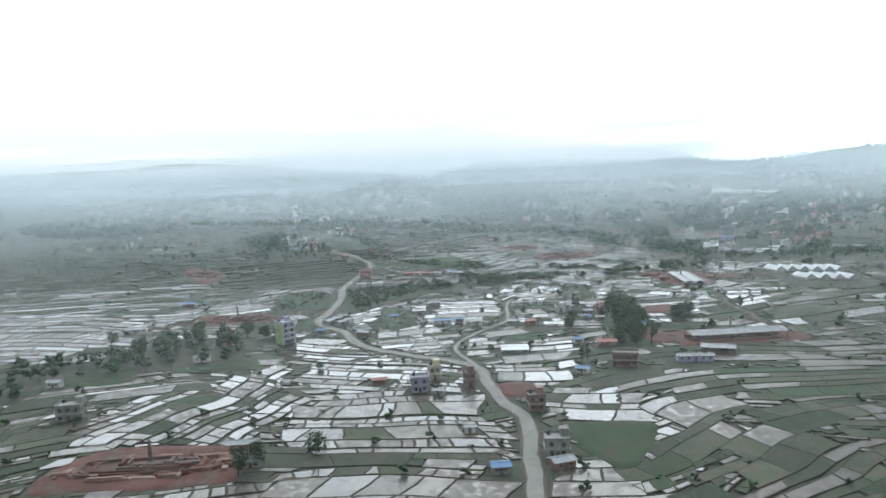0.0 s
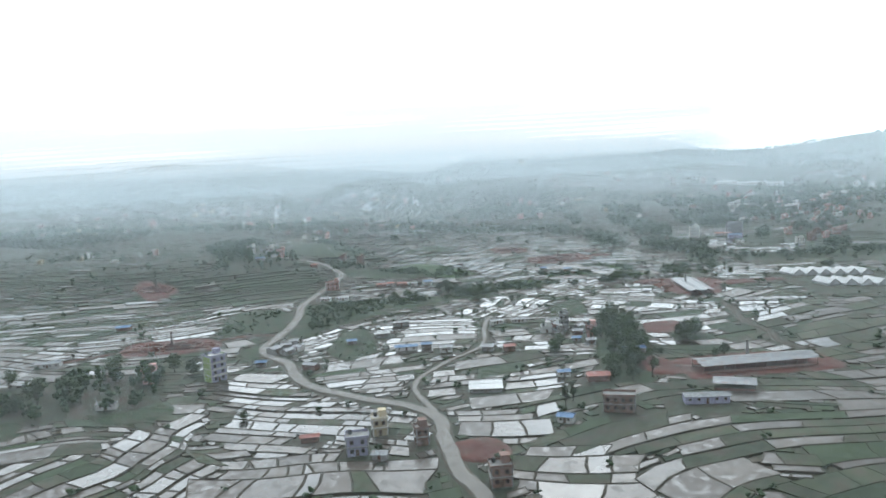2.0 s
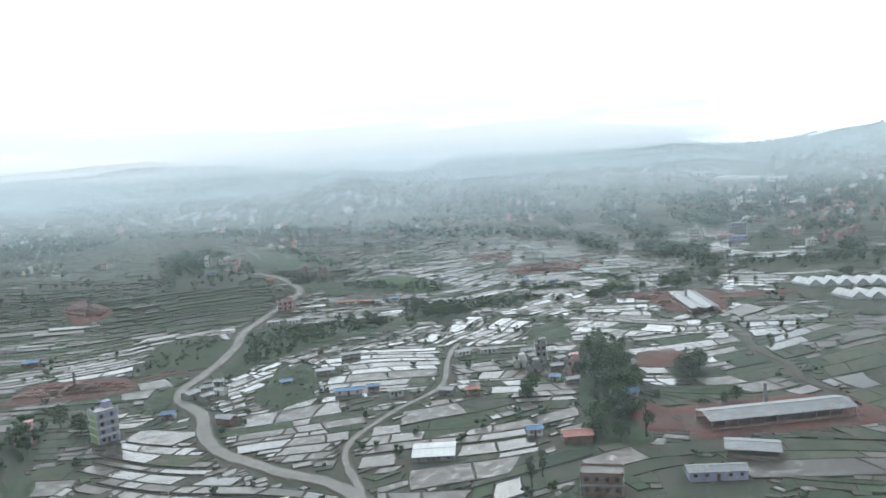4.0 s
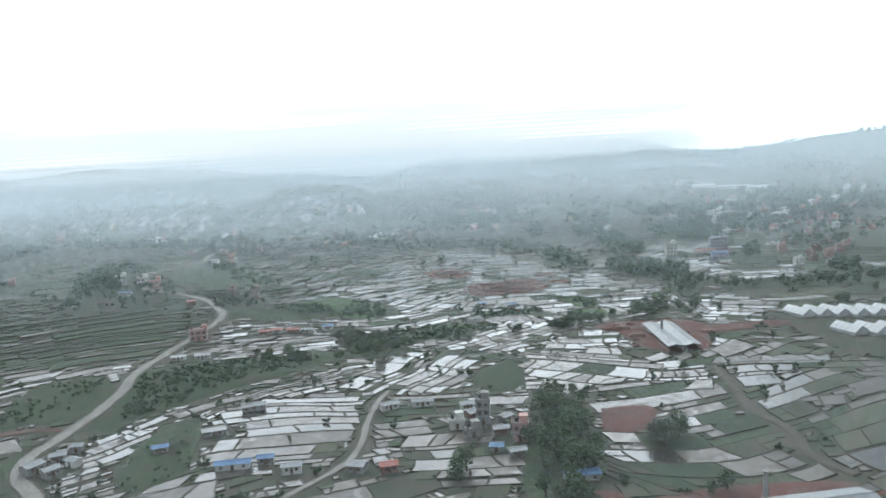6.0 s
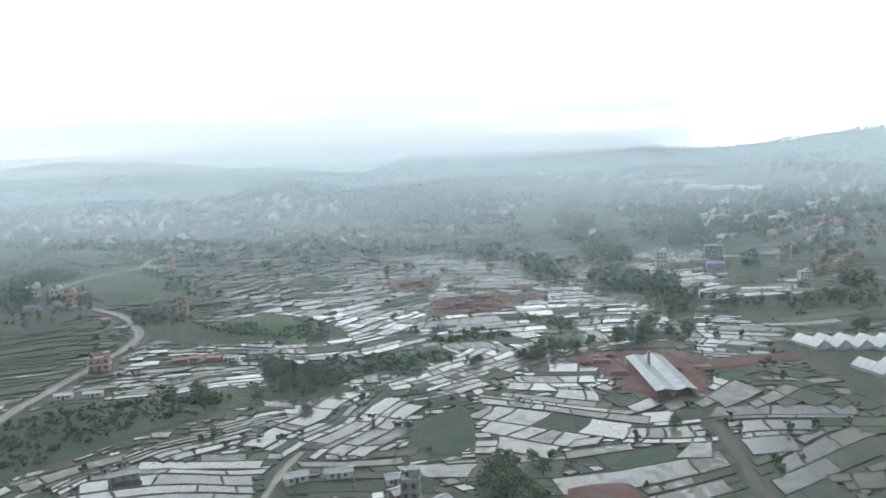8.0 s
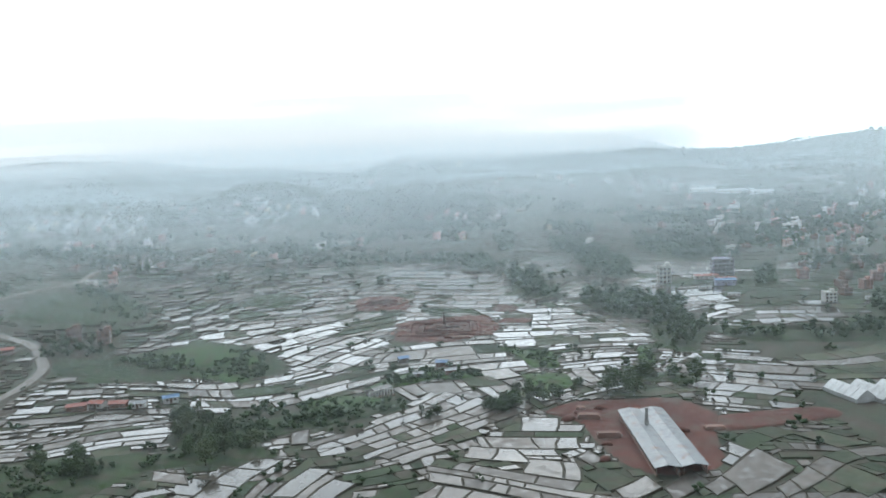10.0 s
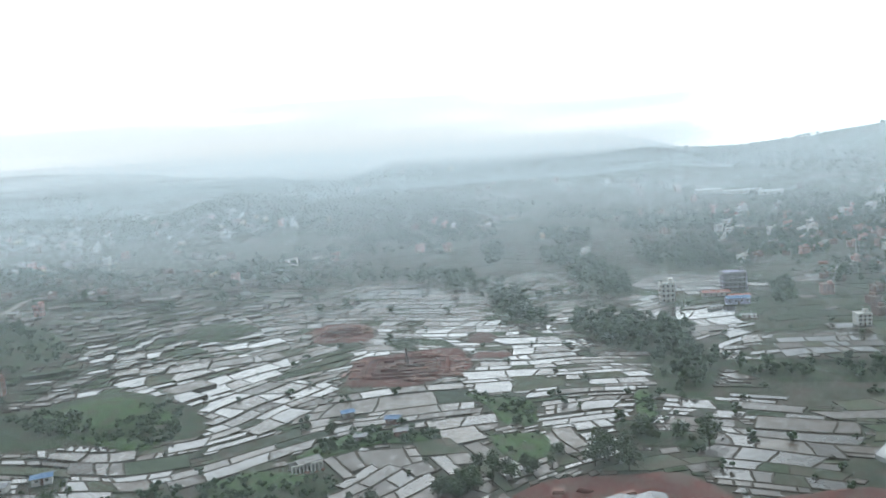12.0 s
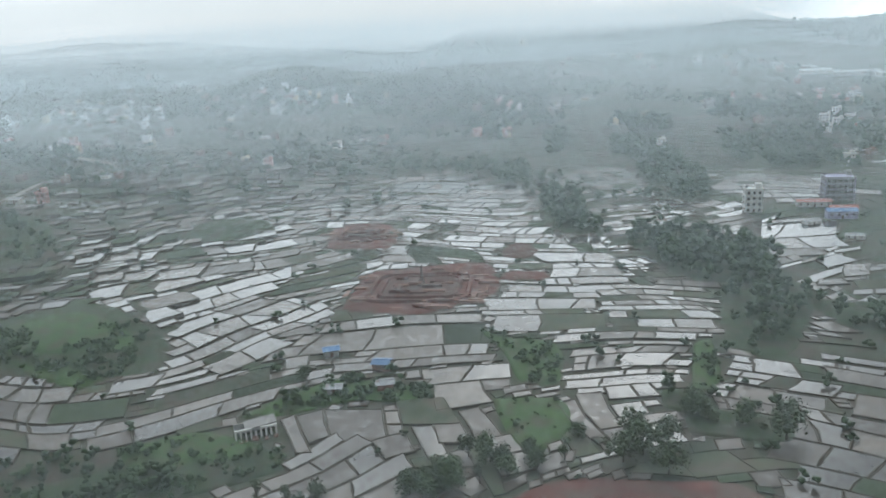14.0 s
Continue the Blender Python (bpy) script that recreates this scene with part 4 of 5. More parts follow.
def plain_window(parent, x, y, z, face):
    """A window of a far house: frame and pane in one piece."""
    if "far" not in SHARED:
        v, f = [], []
        box(v, f, -0.7, 0.7, -0.05, 0.05, -0.75, 0.75)
        box(v, f, -0.55, 0.55, -0.08, 0.0, -0.6, 0.6)
        me = bpy.data.meshes.new("window")
        me.from_pydata(v, [], f)
        me.materials.append(M_FRAME)
        me.materials.append(M_GLASS)
        me.polygons.foreach_set("material_index", [0] * 6 + [1] * 6)
        SHARED["far"] = me
    a = new("window", SHARED["far"])
    a.parent, a.matrix_basis = parent, pose(x, y, z, 0, 0, face)


def flat_house(w, d, storeys, wall, label, rng, trim=M_CONC, columns=True, tank=True, stair=True, windows=True, far=False):
    """A flat-roofed house: walls with projecting floor slabs, corner columns, windows, a door, a parapet, a stair room and a roof tank."""
    ob = tagged(new("house"), label, "house")
    high = 2.9
    dims = [(-w / 2, w / 2, -d / 2, d / 2, -0.8 if s == 0 else s * high + 0.18, (s + 1) * high) for s in range(storeys)]
    boxes("wall", dims, wall, ob)
    for s in range(storeys):
        boxes("floor_slab", [(-w / 2 - 0.45, w / 2 + 0.45, -d / 2 - 0.7, d / 2 + 0.35, (s + 1) * high, (s + 1) * high + 0.18)], trim, ob)
    top = storeys * high + 0.18
    for cx in () if far else (-w / 2, w / 2):
        for cy in (-d / 2, d / 2):
            boxes("column", [(cx - 0.17, cx + 0.17, cy - 0.17, cy + 0.17, -0.8, top + (rng.uniform(0.5, 1.3) if columns else 0.0))], trim, ob)
    boxes("parapet", [(-w / 2 - 0.4, w / 2 + 0.4, -d / 2 - 0.65, -d / 2 - 0.5, top, top + 0.7), (-w / 2 - 0.4, w / 2 + 0.4, d / 2 + 0.2, d / 2 + 0.32, top, top + 0.7),
                      (-w / 2 - 0.4, -w / 2 - 0.27, -d / 2 - 0.5, d / 2 + 0.2, top, top + 0.7), (w / 2 + 0.27, w / 2 + 0.4, -d / 2 - 0.5, d / 2 + 0.2, top, top + 0.7)], wall, ob)
    if stair:
        boxes("stair_room", [(w / 2 - 2.6, w / 2 - 0.1, d / 2 - 3.0, d / 2 - 0.1, top, top + 2.3), (w / 2 - 2.85, w / 2 + 0.1, d / 2 - 3.25, d / 2 + 0.1, top + 2.3, top + 2.44)], wall, ob)
    if tank:
        v, f = [], []
        tube(v, f, (-w / 2 + 1.3, d / 2 - 1.3, top), (-w / 2 + 1.3, d / 2 - 1.3, top + 1.3), 0.6, 0.6, 12)
        tube(v, f, (-w / 2 + 1.3, d / 2 - 1.3, top + 1.3), (-w / 2 + 1.3, d / 2 - 1.3, top + 1.5), 0.55, 0.2, 12)
        mesh_ob("water_tank", v, f, M_TANK, ob, "black plastic roof tank")
    boxes("door", [(-0.55, 0.55, -d / 2 - 0.07, -d / 2 + 0.05, -0.05, 2.05)], M_FRAME, ob)
    if windows:
        for s in range(storeys):
            z = s * high + 1.6
            n = max(2, int(w / 2.6))
            for k in range(n):
                x = -w / 2 + w * (k + 0.5) / n
                if far and (s or abs(x) > 1.3):
                    plain_window(ob, x, -d / 2 - 0.01, z, 0)
                elif s or abs(x) > 1.3:
                    window(ob, x, -d / 2 - 0.01, z, 0)
            for side, face in () if far else ((-1, -90), (1, 90)):
                for k in range(max(1, int(d / 3.2))):
                    window(ob, side * (w / 2 + 0.01), -d / 2 + d * (k + 0.5) / max(1, int(d / 3.2)), z, face)
    return ob


def gable_house(w, d, high, wall, roof, label, category="house", name="house", pitch=0.28, open_sides=False, ridge_ribs=True):
    """A low building with a pitched sheet roof on walls, or on posts."""
    ob = tagged(new(name), label, category)
    rise, e, t = d / 2 * pitch, 0.5, 0.06
    if open_sides:
        n = max(3, int(w / 4))
        for k in range(n):
            for y in (-d / 2 + 0.2, d / 2 - 0.2):
                x = -w / 2 + 0.3 + (w - 0.6) * k / (n - 1)
                boxes("post", [(x - 0.12, x + 0.12, y - 0.12, y + 0.12, -0.7, high)], M_CONC, ob)
        boxes("low_wall", [(-w / 2, w / 2, -d / 2, -d / 2 + 0.25, -0.7, 1.1), (-w / 2, w / 2, d / 2 - 0.25, d / 2, -0.7, 1.1)], wall, ob)
    else:
        v = [(-w / 2, -d / 2, -0.8), (w / 2, -d / 2, -0.8), (w / 2, d / 2, -0.8), (-w / 2, d / 2, -0.8), (-w / 2, -d / 2, high), (w / 2, -d / 2, high), (w / 2, d / 2, high), (-w / 2, d / 2, high),
             (-w / 2, 0, high + rise), (w / 2, 0, high + rise)]
        mesh_ob("wall", v, [(0, 1, 5, 4), (2, 3, 7, 6), (1, 2, 6, 9, 5), (3, 0, 4, 8, 7), (0, 3, 2, 1)], wall, ob)
        boxes("door", [(-0.5, 0.5, -d / 2 - 0.06, -d / 2 + 0.05, -0.05, min(2.0, high - 0.2))], M_FRAME, ob)
        for k in range(max(2, int(w / 3))):
            x = -w / 2 + w * (k + 0.5) / max(2, int(w / 3))
            if abs(x) > 1.2:
                window(ob, x, -d / 2 - 0.01, high * 0.58, 0, 1.0, 0.9)
    for s in (-1, 1):
        v = []
        n = max(4, int(w / 0.9))
        for k in range(n + 1):
            x = -w / 2 - e + (w + 2 * e) * k / n
            up = 0.05 if k % 2 else 0.0
            v += [(x, s * (d / 2 + e), high - e * pitch + up + 0.04), (x, s * 0.02, high + rise + up + 0.04), (x, s * 0.02, high + rise + up + 0.04 - t), (x, s * (d / 2 + e), high - e * pitch + up + 0.04 - t)]
        f = []
        for k in range(n):
            a, b = 4 * k, 4 * k + 4
            f += [(a, b, b + 1, a + 1) if s < 0 else (a, a + 1, b + 1, b), (a + 3, a + 2, b + 2, b + 3) if s < 0 else (a + 3, b + 3, b + 2, a + 2), (a, a + 3, b + 3, b) if s < 0 else (a, b, b + 3, a + 3)]
        mesh_ob("roof_slope", v, f, roof, ob)
    boxes("ridge_cap", [(-w / 2 - e, w / 2 + e, -0.22, 0.22, high + rise + 0.08, high + rise + 0.14)], roof, ob)
    return ob


def put(ob, x, y, turn=0.0, lift=0.0):
    ob.matrix_basis = pose(x, y, float(land(x, y)) + lift, 0, 0, turn)
    return ob


hr = random.Random(31)
put(flat_house(9, 7, 2, M_CONC, "unfinished grey concrete house in the fields", hr), -148, 291, 8)


def apartment(w, d, storeys):
    """A narrow apartment house: lilac front with white balconies, lime-green end walls, and a roof room."""
    ob = flat_house(w, d, storeys, M_LILAC, "tall lilac apartment house with lime-green end walls", hr, M_PLASTER, False)
    for x in (-w / 2 - 0.06, w / 2 + 0.06):
        boxes("end_wall", [(x - 0.06, x + 0.06, -d / 2 - 0.1, d / 2 + 0.1, -0.5, storeys * 2.9 + 0.9)], M_LIME, ob, "lime-green end wall")
    for s in range(1, storeys):
        balcony = boxes("balcony", [(-w / 2 + 0.3, w / 2 - 0.3, -d / 2 - 1.5, -d / 2 - 0.7, s * 2.9, s * 2.9 + 0.16)], M_PLASTER, ob)
        boxes("parapet", [(-w / 2 + 0.3, w / 2 - 0.3, -d / 2 - 1.5, -d / 2 - 1.38, s * 2.9 + 0.16, s * 2.9 + 0.95)], M_PLASTER, balcony)
    return ob


put(apartment(7.5, 7, 4), -88, 411, 45)
put(flat_house(7, 6, 2, M_LILAC, "unfinished bluish concrete house between paddies", hr, M_CONC, columns=True, stair=False), -12, 312, 6)
put(gable_house(4.5, 3.5, 2.3, M_CONC, M_TIN, "small dark grey hut on a paddy bund"), -4, 305, -10)
put(gable_house(6, 3, 2.0, M_BRICK, M_REDTIN, "low brick shed between flooded fields", "shed", "shed"), -30, 325, 8)
put(flat_house(4, 4, 2, M_BRICK, "narrow brick house on the road edge", hr, tank=False), 9, 317, 15)
put(gable_house(4, 3, 2.2, M_PLASTER, M_TIN, "tiny white hut on a bund"), 7, 260, 0)
put(gable_house(13, 11, 1.7, M_CONC, M_FILM, "long low shed with pale flat roof", "shed", "shed", 0.08), 34, 375, -2)
put(gable_house(5, 4, 2.8, M_CONC, M_TIN, "grey house in the roadside cluster"), -63, 452, 50)
put(gable_house(4, 3.5, 2.4, M_CONC, M_TIN, "small grey hut in the roadside cluster"), -64, 474, 10)
put(gable_house(4.5, 3.5, 2.4, M_PLASTER, M_TIN, "pale hut in the roadside cluster"), -59, 460, -30)
put(gable_house(7, 4, 2.6, M_BRICK, M_TIN, "brick house with zinc roof below the road"), -46, 421, -25)
put(gable_house(5, 3.5, 2.2, M_CONC, M_BLUETIN, "hut with blue tarpaulin beside trees"), -72, 432, 5)
put(gable_house(7, 2.6, 2.0, M_PLASTER, M_FILM, "low white film tunnel beside the road", "tunnel", "film_tunnel", 0.4), -65, 595, 6)
put(gable_house(7.5, 2.6, 2.0, M_PLASTER, M_FILM, "low white film tunnel on the slope's edge", "tunnel", "film_tunnel", 0.4), -53, 596, 6)
put(gable_house(8, 3.4, 2.2, M_CONC, M_FILM, "long shed with white roof on the terraces", "shed", "shed"), -17, 481, 12)
put(flat_house(5, 5, 2, M_CREAM, "small cream house with orange trim among the paddies", hr, M_PLASTER), -6, 329, 10)
put(flat_house(6, 5.5, 2, M_BRICK, "narrow red brick house by the gravel road", hr), 33, 282, 5)
put(flat_house(7.5, 6.5, 2, M_CONC, "grey concrete house with open roof columns", hr), 34, 236, -4)
put(gable_house(7, 5, 2.6, M_BRICK, M_TIN, "low brick house with zinc roof beside the field"), 34, 226, 20)
put(flat_house(11, 5.5, 2, M_BRICK, "unfinished brick row building without plaster", hr, columns=True, tank=False, stair=False), 81, 340, -14)
put(flat_house(9.5, 4.5, 2, M_PINK, "pale pink house standing alone at the road bend", hr, M_PLASTER, False), -66, 636, 12)
put(gable_house(6, 5, 3, M_CONC, M_TIN, "grey block house at the road bend"), -71, 456, 60)
put(gable_house(5, 4, 2.4, M_CONC, M_TIN, "small grey hut beside the road bend"), -67, 466, 20)
put(gable_house(5.5, 4.5, 2.4, M_PLASTER, M_BLUETIN, "small house with blue sheet roof"), 60, 331, -25)
put(flat_house(5, 4.5, 1, M_PLASTER, "small white house with flat roof", hr, M_PLASTER), 72, 471, 5)
put(flat_house(4.5, 5, 3, M_CONC, "bare concrete house frame in the hamlet", hr), 82, 474, -6)
put(flat_house(5, 4, 1, M_CONC, "grey concrete house in the hamlet", hr), 77, 461, 12)
put(flat_house(5, 4.5, 2, M_PINK, "pink painted house at the hamlet's edge", hr), 93, 455, -10)
put(gable_house(5, 4, 2.4, M_BRICK, M_TIN, "brick hut with zinc roof squeezed in the hamlet"), 87, 462, 3)
put(gable_house(4.5, 3.5, 2.3, M_CONC, M_TIN, "grey hut with zinc roof in the hamlet"), 90, 474, 40)
put(gable_house(4, 3.5, 2.3, M_CONC, M_BLUETIN, "small hut with blue roof below the hamlet"), 84, 446, -15)
put(gable_house(5, 3.5, 2.3, M_CONC, M_TIN, "grey shed with zinc roof below the hamlet", "shed", "shed"), 90, 441, 10)
put(gable_house(6, 4.5, 2.5, M_BRICK, M_TIN, "brick house with zinc roof in the hamlet"), 79, 481, 30)
put(gable_house(5.5, 4.5, 2.5, M_CONC, M_TIN, "grey hut with zinc roof beside the track"), 39, 438, -20)
put(gable_house(5, 4, 2.6, M_BRICK, M_REDTIN, "brick hut with rusty orange roof"), 49, 436, 10)
put(gable_house(6, 4, 2.6, M_PLASTER, M_TIN, "pale house with zinc roof on a terrace"), 18, 441, 5)
put(gable_house(11, 4, 2.4, M_PLASTER, M_BLUETIN, "long shed with bright blue sheet roof"), -2, 447, 4)
put(gable_house(5, 3.5, 2.4, M_CONC, M_BLUETIN, "small shed with blue sheet roof"), 8, 450, 4)
put(gable_house(5, 3.5, 2.3, M_CONC, M_BLUETIN, "small blue roofed hut on the green terrace"), -32, 467, 15)
put(gable_house(10, 4, 2.5, M_CONC, M_BLUETIN, "long hut with blue sheet roof near trees"), 106, 419, 5)
put(gable_house(9, 6, 2.6, M_BRICK, M_REDTIN, "low house with red sheet roof near trees"), 81, 379, 0)
put(gable_house(5, 4, 2.4, M_PLASTER, M_BLUETIN, "small white and blue hut by the paddies"), 68, 387, 0)
put(gable_house(16, 5, 2.8, M_LILAC, M_TIN, "long bluish shed with zinc roof", "shed", "shed"), 114, 344, -4)
put(gable_house(5.5, 4.5, 2.4, M_CONC, M_BLUETIN, "small hut with blue tarpaulin roof by the road"), 15, 224, 3)
put(gable_house(7, 4, 2.6, M_CONC, M_TIN, "small shed with pale zinc roof", "shed", "shed"), -64, 235, 12)
put(gable_house(9, 4.5, 2.6, M_BRICK, M_TIN, "dark shed on the bund between paddies", "shed", "shed"), -70, 251, 5)
put(gable_house(8, 3.5, 2.4, M_PLASTER, M_TIN, "long low white roofed shed in the trees", "shed", "shed"), -123, 376, 5)
put(gable_house(6, 4.5, 2.8, M_PLASTER, M_TIN, "white hut on the edge of the wood"), -178, 338, 0)
put(flat_house(6, 5, 2, M_PINK, "pink brick house behind the trees", hr), -119, 413, 10)
put(flat_house(7, 6, 2, M_PLASTER, "white house at a bend of the hill road", hr), -158, 768, 15)
put(flat_house(6, 5, 2, M_PLASTER, "white house above the road", hr), -139, 758, -10)
put(flat_house(7, 6, 2, M_PINK, "pink house above the hill road", hr), -127, 748, 5)
put(gable_house(8, 4, 2.5, M_CONC, M_BLUETIN, "blue roofed house on the slope"), -142, 733, 5)
put(gable_house(5, 4, 2.5, M_BRICK, M_REDTIN, "brick hut beside the road curve"), -92, 712, 25)
put(flat_house(6, 5, 2, M_BRICK, "unfinished brick house on the green rise", hr), -55, 736, 8)
put(flat_house(5, 5, 2, M_BRICK, "brick house among trees", hr), -70, 735, -8)
put(flat_house(5, 5, 2, M_PINK, "pale orange house on the hillside", hr), -105, 880, 6)
put(gable_house(6, 5, 2.5, M_PLASTER, M_TIN, "white hut beside the hill road"), -118, 876, 0)
for k, (x, y, roof) in enumerate(((-23, 646, M_REDTIN), (-14, 645, M_REDTIN), (-6, 644, M_TIN), (-30, 643, M_REDTIN), (5, 650, M_BLUETIN))):
    put(gable_house(6 + k % 2, 4, 2.4, M_BRICK if k % 2 else M_PLASTER, roof, "low farm house with coloured sheet roof below terraces"), x, y, 8 * k - 12)


def ruin():
    """A ruined row building: a broken white arcade in front of a sunken grey slab and rubble."""
    ob = tagged(new("ruined_building"), "ruined row building with broken white arcade", "ruin")
    rr = random.Random(9)
    for k in range(9):
        x = -5 + 1.25 * k
        boxes("pillar", [(x - 0.22, x + 0.22, -2.2, -1.75, -0.6, 2.3 + rr.uniform(-0.7, 0.4))], M_PLASTER, ob)
    boxes("lintel", [(-5.2, -1.0, -2.25, -1.7, 2.3, 2.75)], M_PLASTER, ob)
    boxes("lintel", [(1.2, 5.3, -2.25, -1.7, 2.1, 2.6)], M_PLASTER, ob)
    boxes("back_wall", [(-5.2, 5.3, 2.0, 2.35, -0.6, 2.5)], M_CONC, ob)
    slab = boxes("roof_slab", [(-2.6, 5.4, -1.5, 2.6, 0, 0.22)], M_CONC, ob)
    slab.matrix_basis = pose(0, 0, 2.5, 4, -3, 2)
    for k in range(8):
        lump = mesh_ob("rubble", clump(rr, (0, 0, 0), rr.uniform(0.4, 0.9)), ICO_F, M_BRICK, ob)
        lump.matrix_basis = pose(rr.uniform(-4, 6), rr.uniform(-4, -2.6), 0.1)
    return ob


put(ruin(), 91, 645, 24)
put(gable_house(4.5, 3.5, 2.3, M_BRICK, M_TIN, "brick hut at the wood's edge"), 121, 669, 10)
put(gable_house(4, 3, 2.2, M_CONC, M_TIN, "grey hut on the terrace"), 107, 667, 0)
put(gable_house(4.5, 3.5, 2.2, M_CONC, M_BLUETIN, "small hut under a blue tarpaulin"), 100, 694, 20)
put(gable_house(5, 4, 2.3, M_BRICK, M_BLUETIN, "brick hut with blue sheets"), 118, 683, -10)
put(gable_house(7, 4, 2.4, M_PLASTER, M_TIN, "white roofed shed on a green terrace", "shed", "shed"), 47, 497, 20)
put(gable_house(8, 3.5, 2.4, M_PLASTER, M_TIN, "long white shed on a green terrace", "shed", "shed"), 60, 498, 2)
put(gable_house(5, 4, 2.4, M_PLASTER, M_TIN, "small white roofed hut"), 77, 491, 10)
put(gable_house(9, 3.5, 2.4, M_CONC, M_TIN, "long narrow shed below the road", "shed", "shed"), -8, 507, 18)
put(gable_house(8, 5, 2.4, M_BRICK, M_BLUETIN, "low building with blue roof among strips", "shed", "shed"), -182, 536, 10)
put(gable_house(12, 5, 2.6, M_PLASTER, M_TIN, "bright zinc roofed shed by the trees", "shed", "shed"), -186, 452, 8)
put(gable_house(9, 6, 2.8, M_PLASTER, M_TIN, "white house on the far fields"), -350, 611, 0)
put(flat_house(14, 11, 4, M_CONC, "big blue-grey four storey building near the woods", hr, M_LILAC, False), 330, 884, -10)
put(flat_house(8, 7, 4, M_PLASTER, "white four storey house by the flooded field", hr, M_PLASTER, False), 280, 862, -6)
put(gable_house(16, 6, 3, M_PLASTER, M_REDTIN, "long building with red roof", "shed", "shed"), 312, 868, -8)
put(gable_house(13, 6, 4, M_LILAC, M_BLUETIN, "white building with red and blue roof by the field"), 315, 842, -8)
put(gable_house(12, 6, 3, M_BRICK, M_REDTIN, "brick building with red roof", "shed", "shed"), 320, 852, -8)

for x, y, w in ((520, 1420, 34), (556, 1408, 40), (596, 1398, 30)):
    put(gable_house(w, 11, 4, M_PLASTER, M_FILM, "long low building with white roof on the far slope", "shed", "shed", 0.3), x, y, -6)

# big sheds and their yards
put(gable_house(50, 12, 3.6, M_BRICK, M_TIN, "very long brick drying shed with zinc roof", "shed", "kiln_shed", 0.22, True), 149, 386, 5)
put(gable_house(15, 9, 3.0, M_BRICK, M_TIN, "small side shed with pale zinc roof", "shed", "kiln_shed", 0.2, True), 130, 358, -20)
for x, words in ((180.2, "huge open shed with pale zinc roof on red ground"), (188.3, "second bay of the huge open shed, pale zinc roof")):
    put(gable_house(50, 7.0, 3.0, M_BRICK, M_TIN, words, "shed", "kiln_shed", 0.2, True), x, 576, 87)


def greenhouse(w, d, high, label):
    """A film greenhouse: a pitched skin, a little rounded at the ridge, on hoops, with end walls."""
    ob = tagged(new("greenhouse"), label, "greenhouse", "row of film greenhouses")
    n, v, f = 10, [], []
    arch = lambda i: 0.78 * (1 - abs(2 * i / n - 1)) + 0.22 * math.sin(math.pi * i / n)
    for s, y in enumerate((-d / 2, d / 2)):
        v += [(w / 2 - w * i / n, y, 1.3 + (high - 1.3) * arch(i)) for i in range(n + 1)]
    f = [(i, i + 1, n + 2 + i, n + 1 + i) for i in range(n)]
    mesh_ob("film_cover", v, f, M_FILM, ob)
    for s, y in ((0, -d / 2), (1, d / 2)):
        vv = [(-w / 2, y, -0.6), (w / 2, y, -0.6)] + [(w / 2 - w * i / n, y, 1.3 + (high - 1.3) * arch(i)) for i in range(n + 1)]
        mesh_ob("end_wall", vv, [tuple(range(n + 3))], M_FILM, ob)
    for sgn in (-1, 1):
        boxes("side_wall", [(sgn * w / 2 - 0.06, sgn * w / 2 + 0.06, -d / 2, d / 2, -0.6, 1.34)], M_FILM, ob)
    for k in range(6):
        y = -d / 2 + d * k / 5
        vv, ff = [], []
        for i in range(n + 1):
            c, sn = 1 - 2 * i / n, arch(i)
            for dr, dy in ((0.0, -0.05), (0.0, 0.05), (0.1, 0.05), (0.1, -0.05)):
                vv.append(((w / 2 + dr) * c, y + dy, 1.3 + (high - 1.3 + dr) * sn))
            if i:
                ff += [(4 * i - 4 + q, 4 * i - 4 + (q + 1) % 4, 4 * i + (q + 1) % 4, 4 * i + q) for q in range(4)]
        mesh_ob("hoop", vv, ff, M_TIN, ob)
    return ob


gh = put(greenhouse(8.4, 17, 4.2, "long pitched greenhouse covered with white film"), 267, 611, 12)
for x, y in ((275.5, 609), (284, 607), (292.5, 604), (301, 602), (309.5, 600), (270, 567), (279, 564), (288, 561), (297, 558)):
    put(copy_thing(gh, Matrix.Identity(4)), x, y, 12)


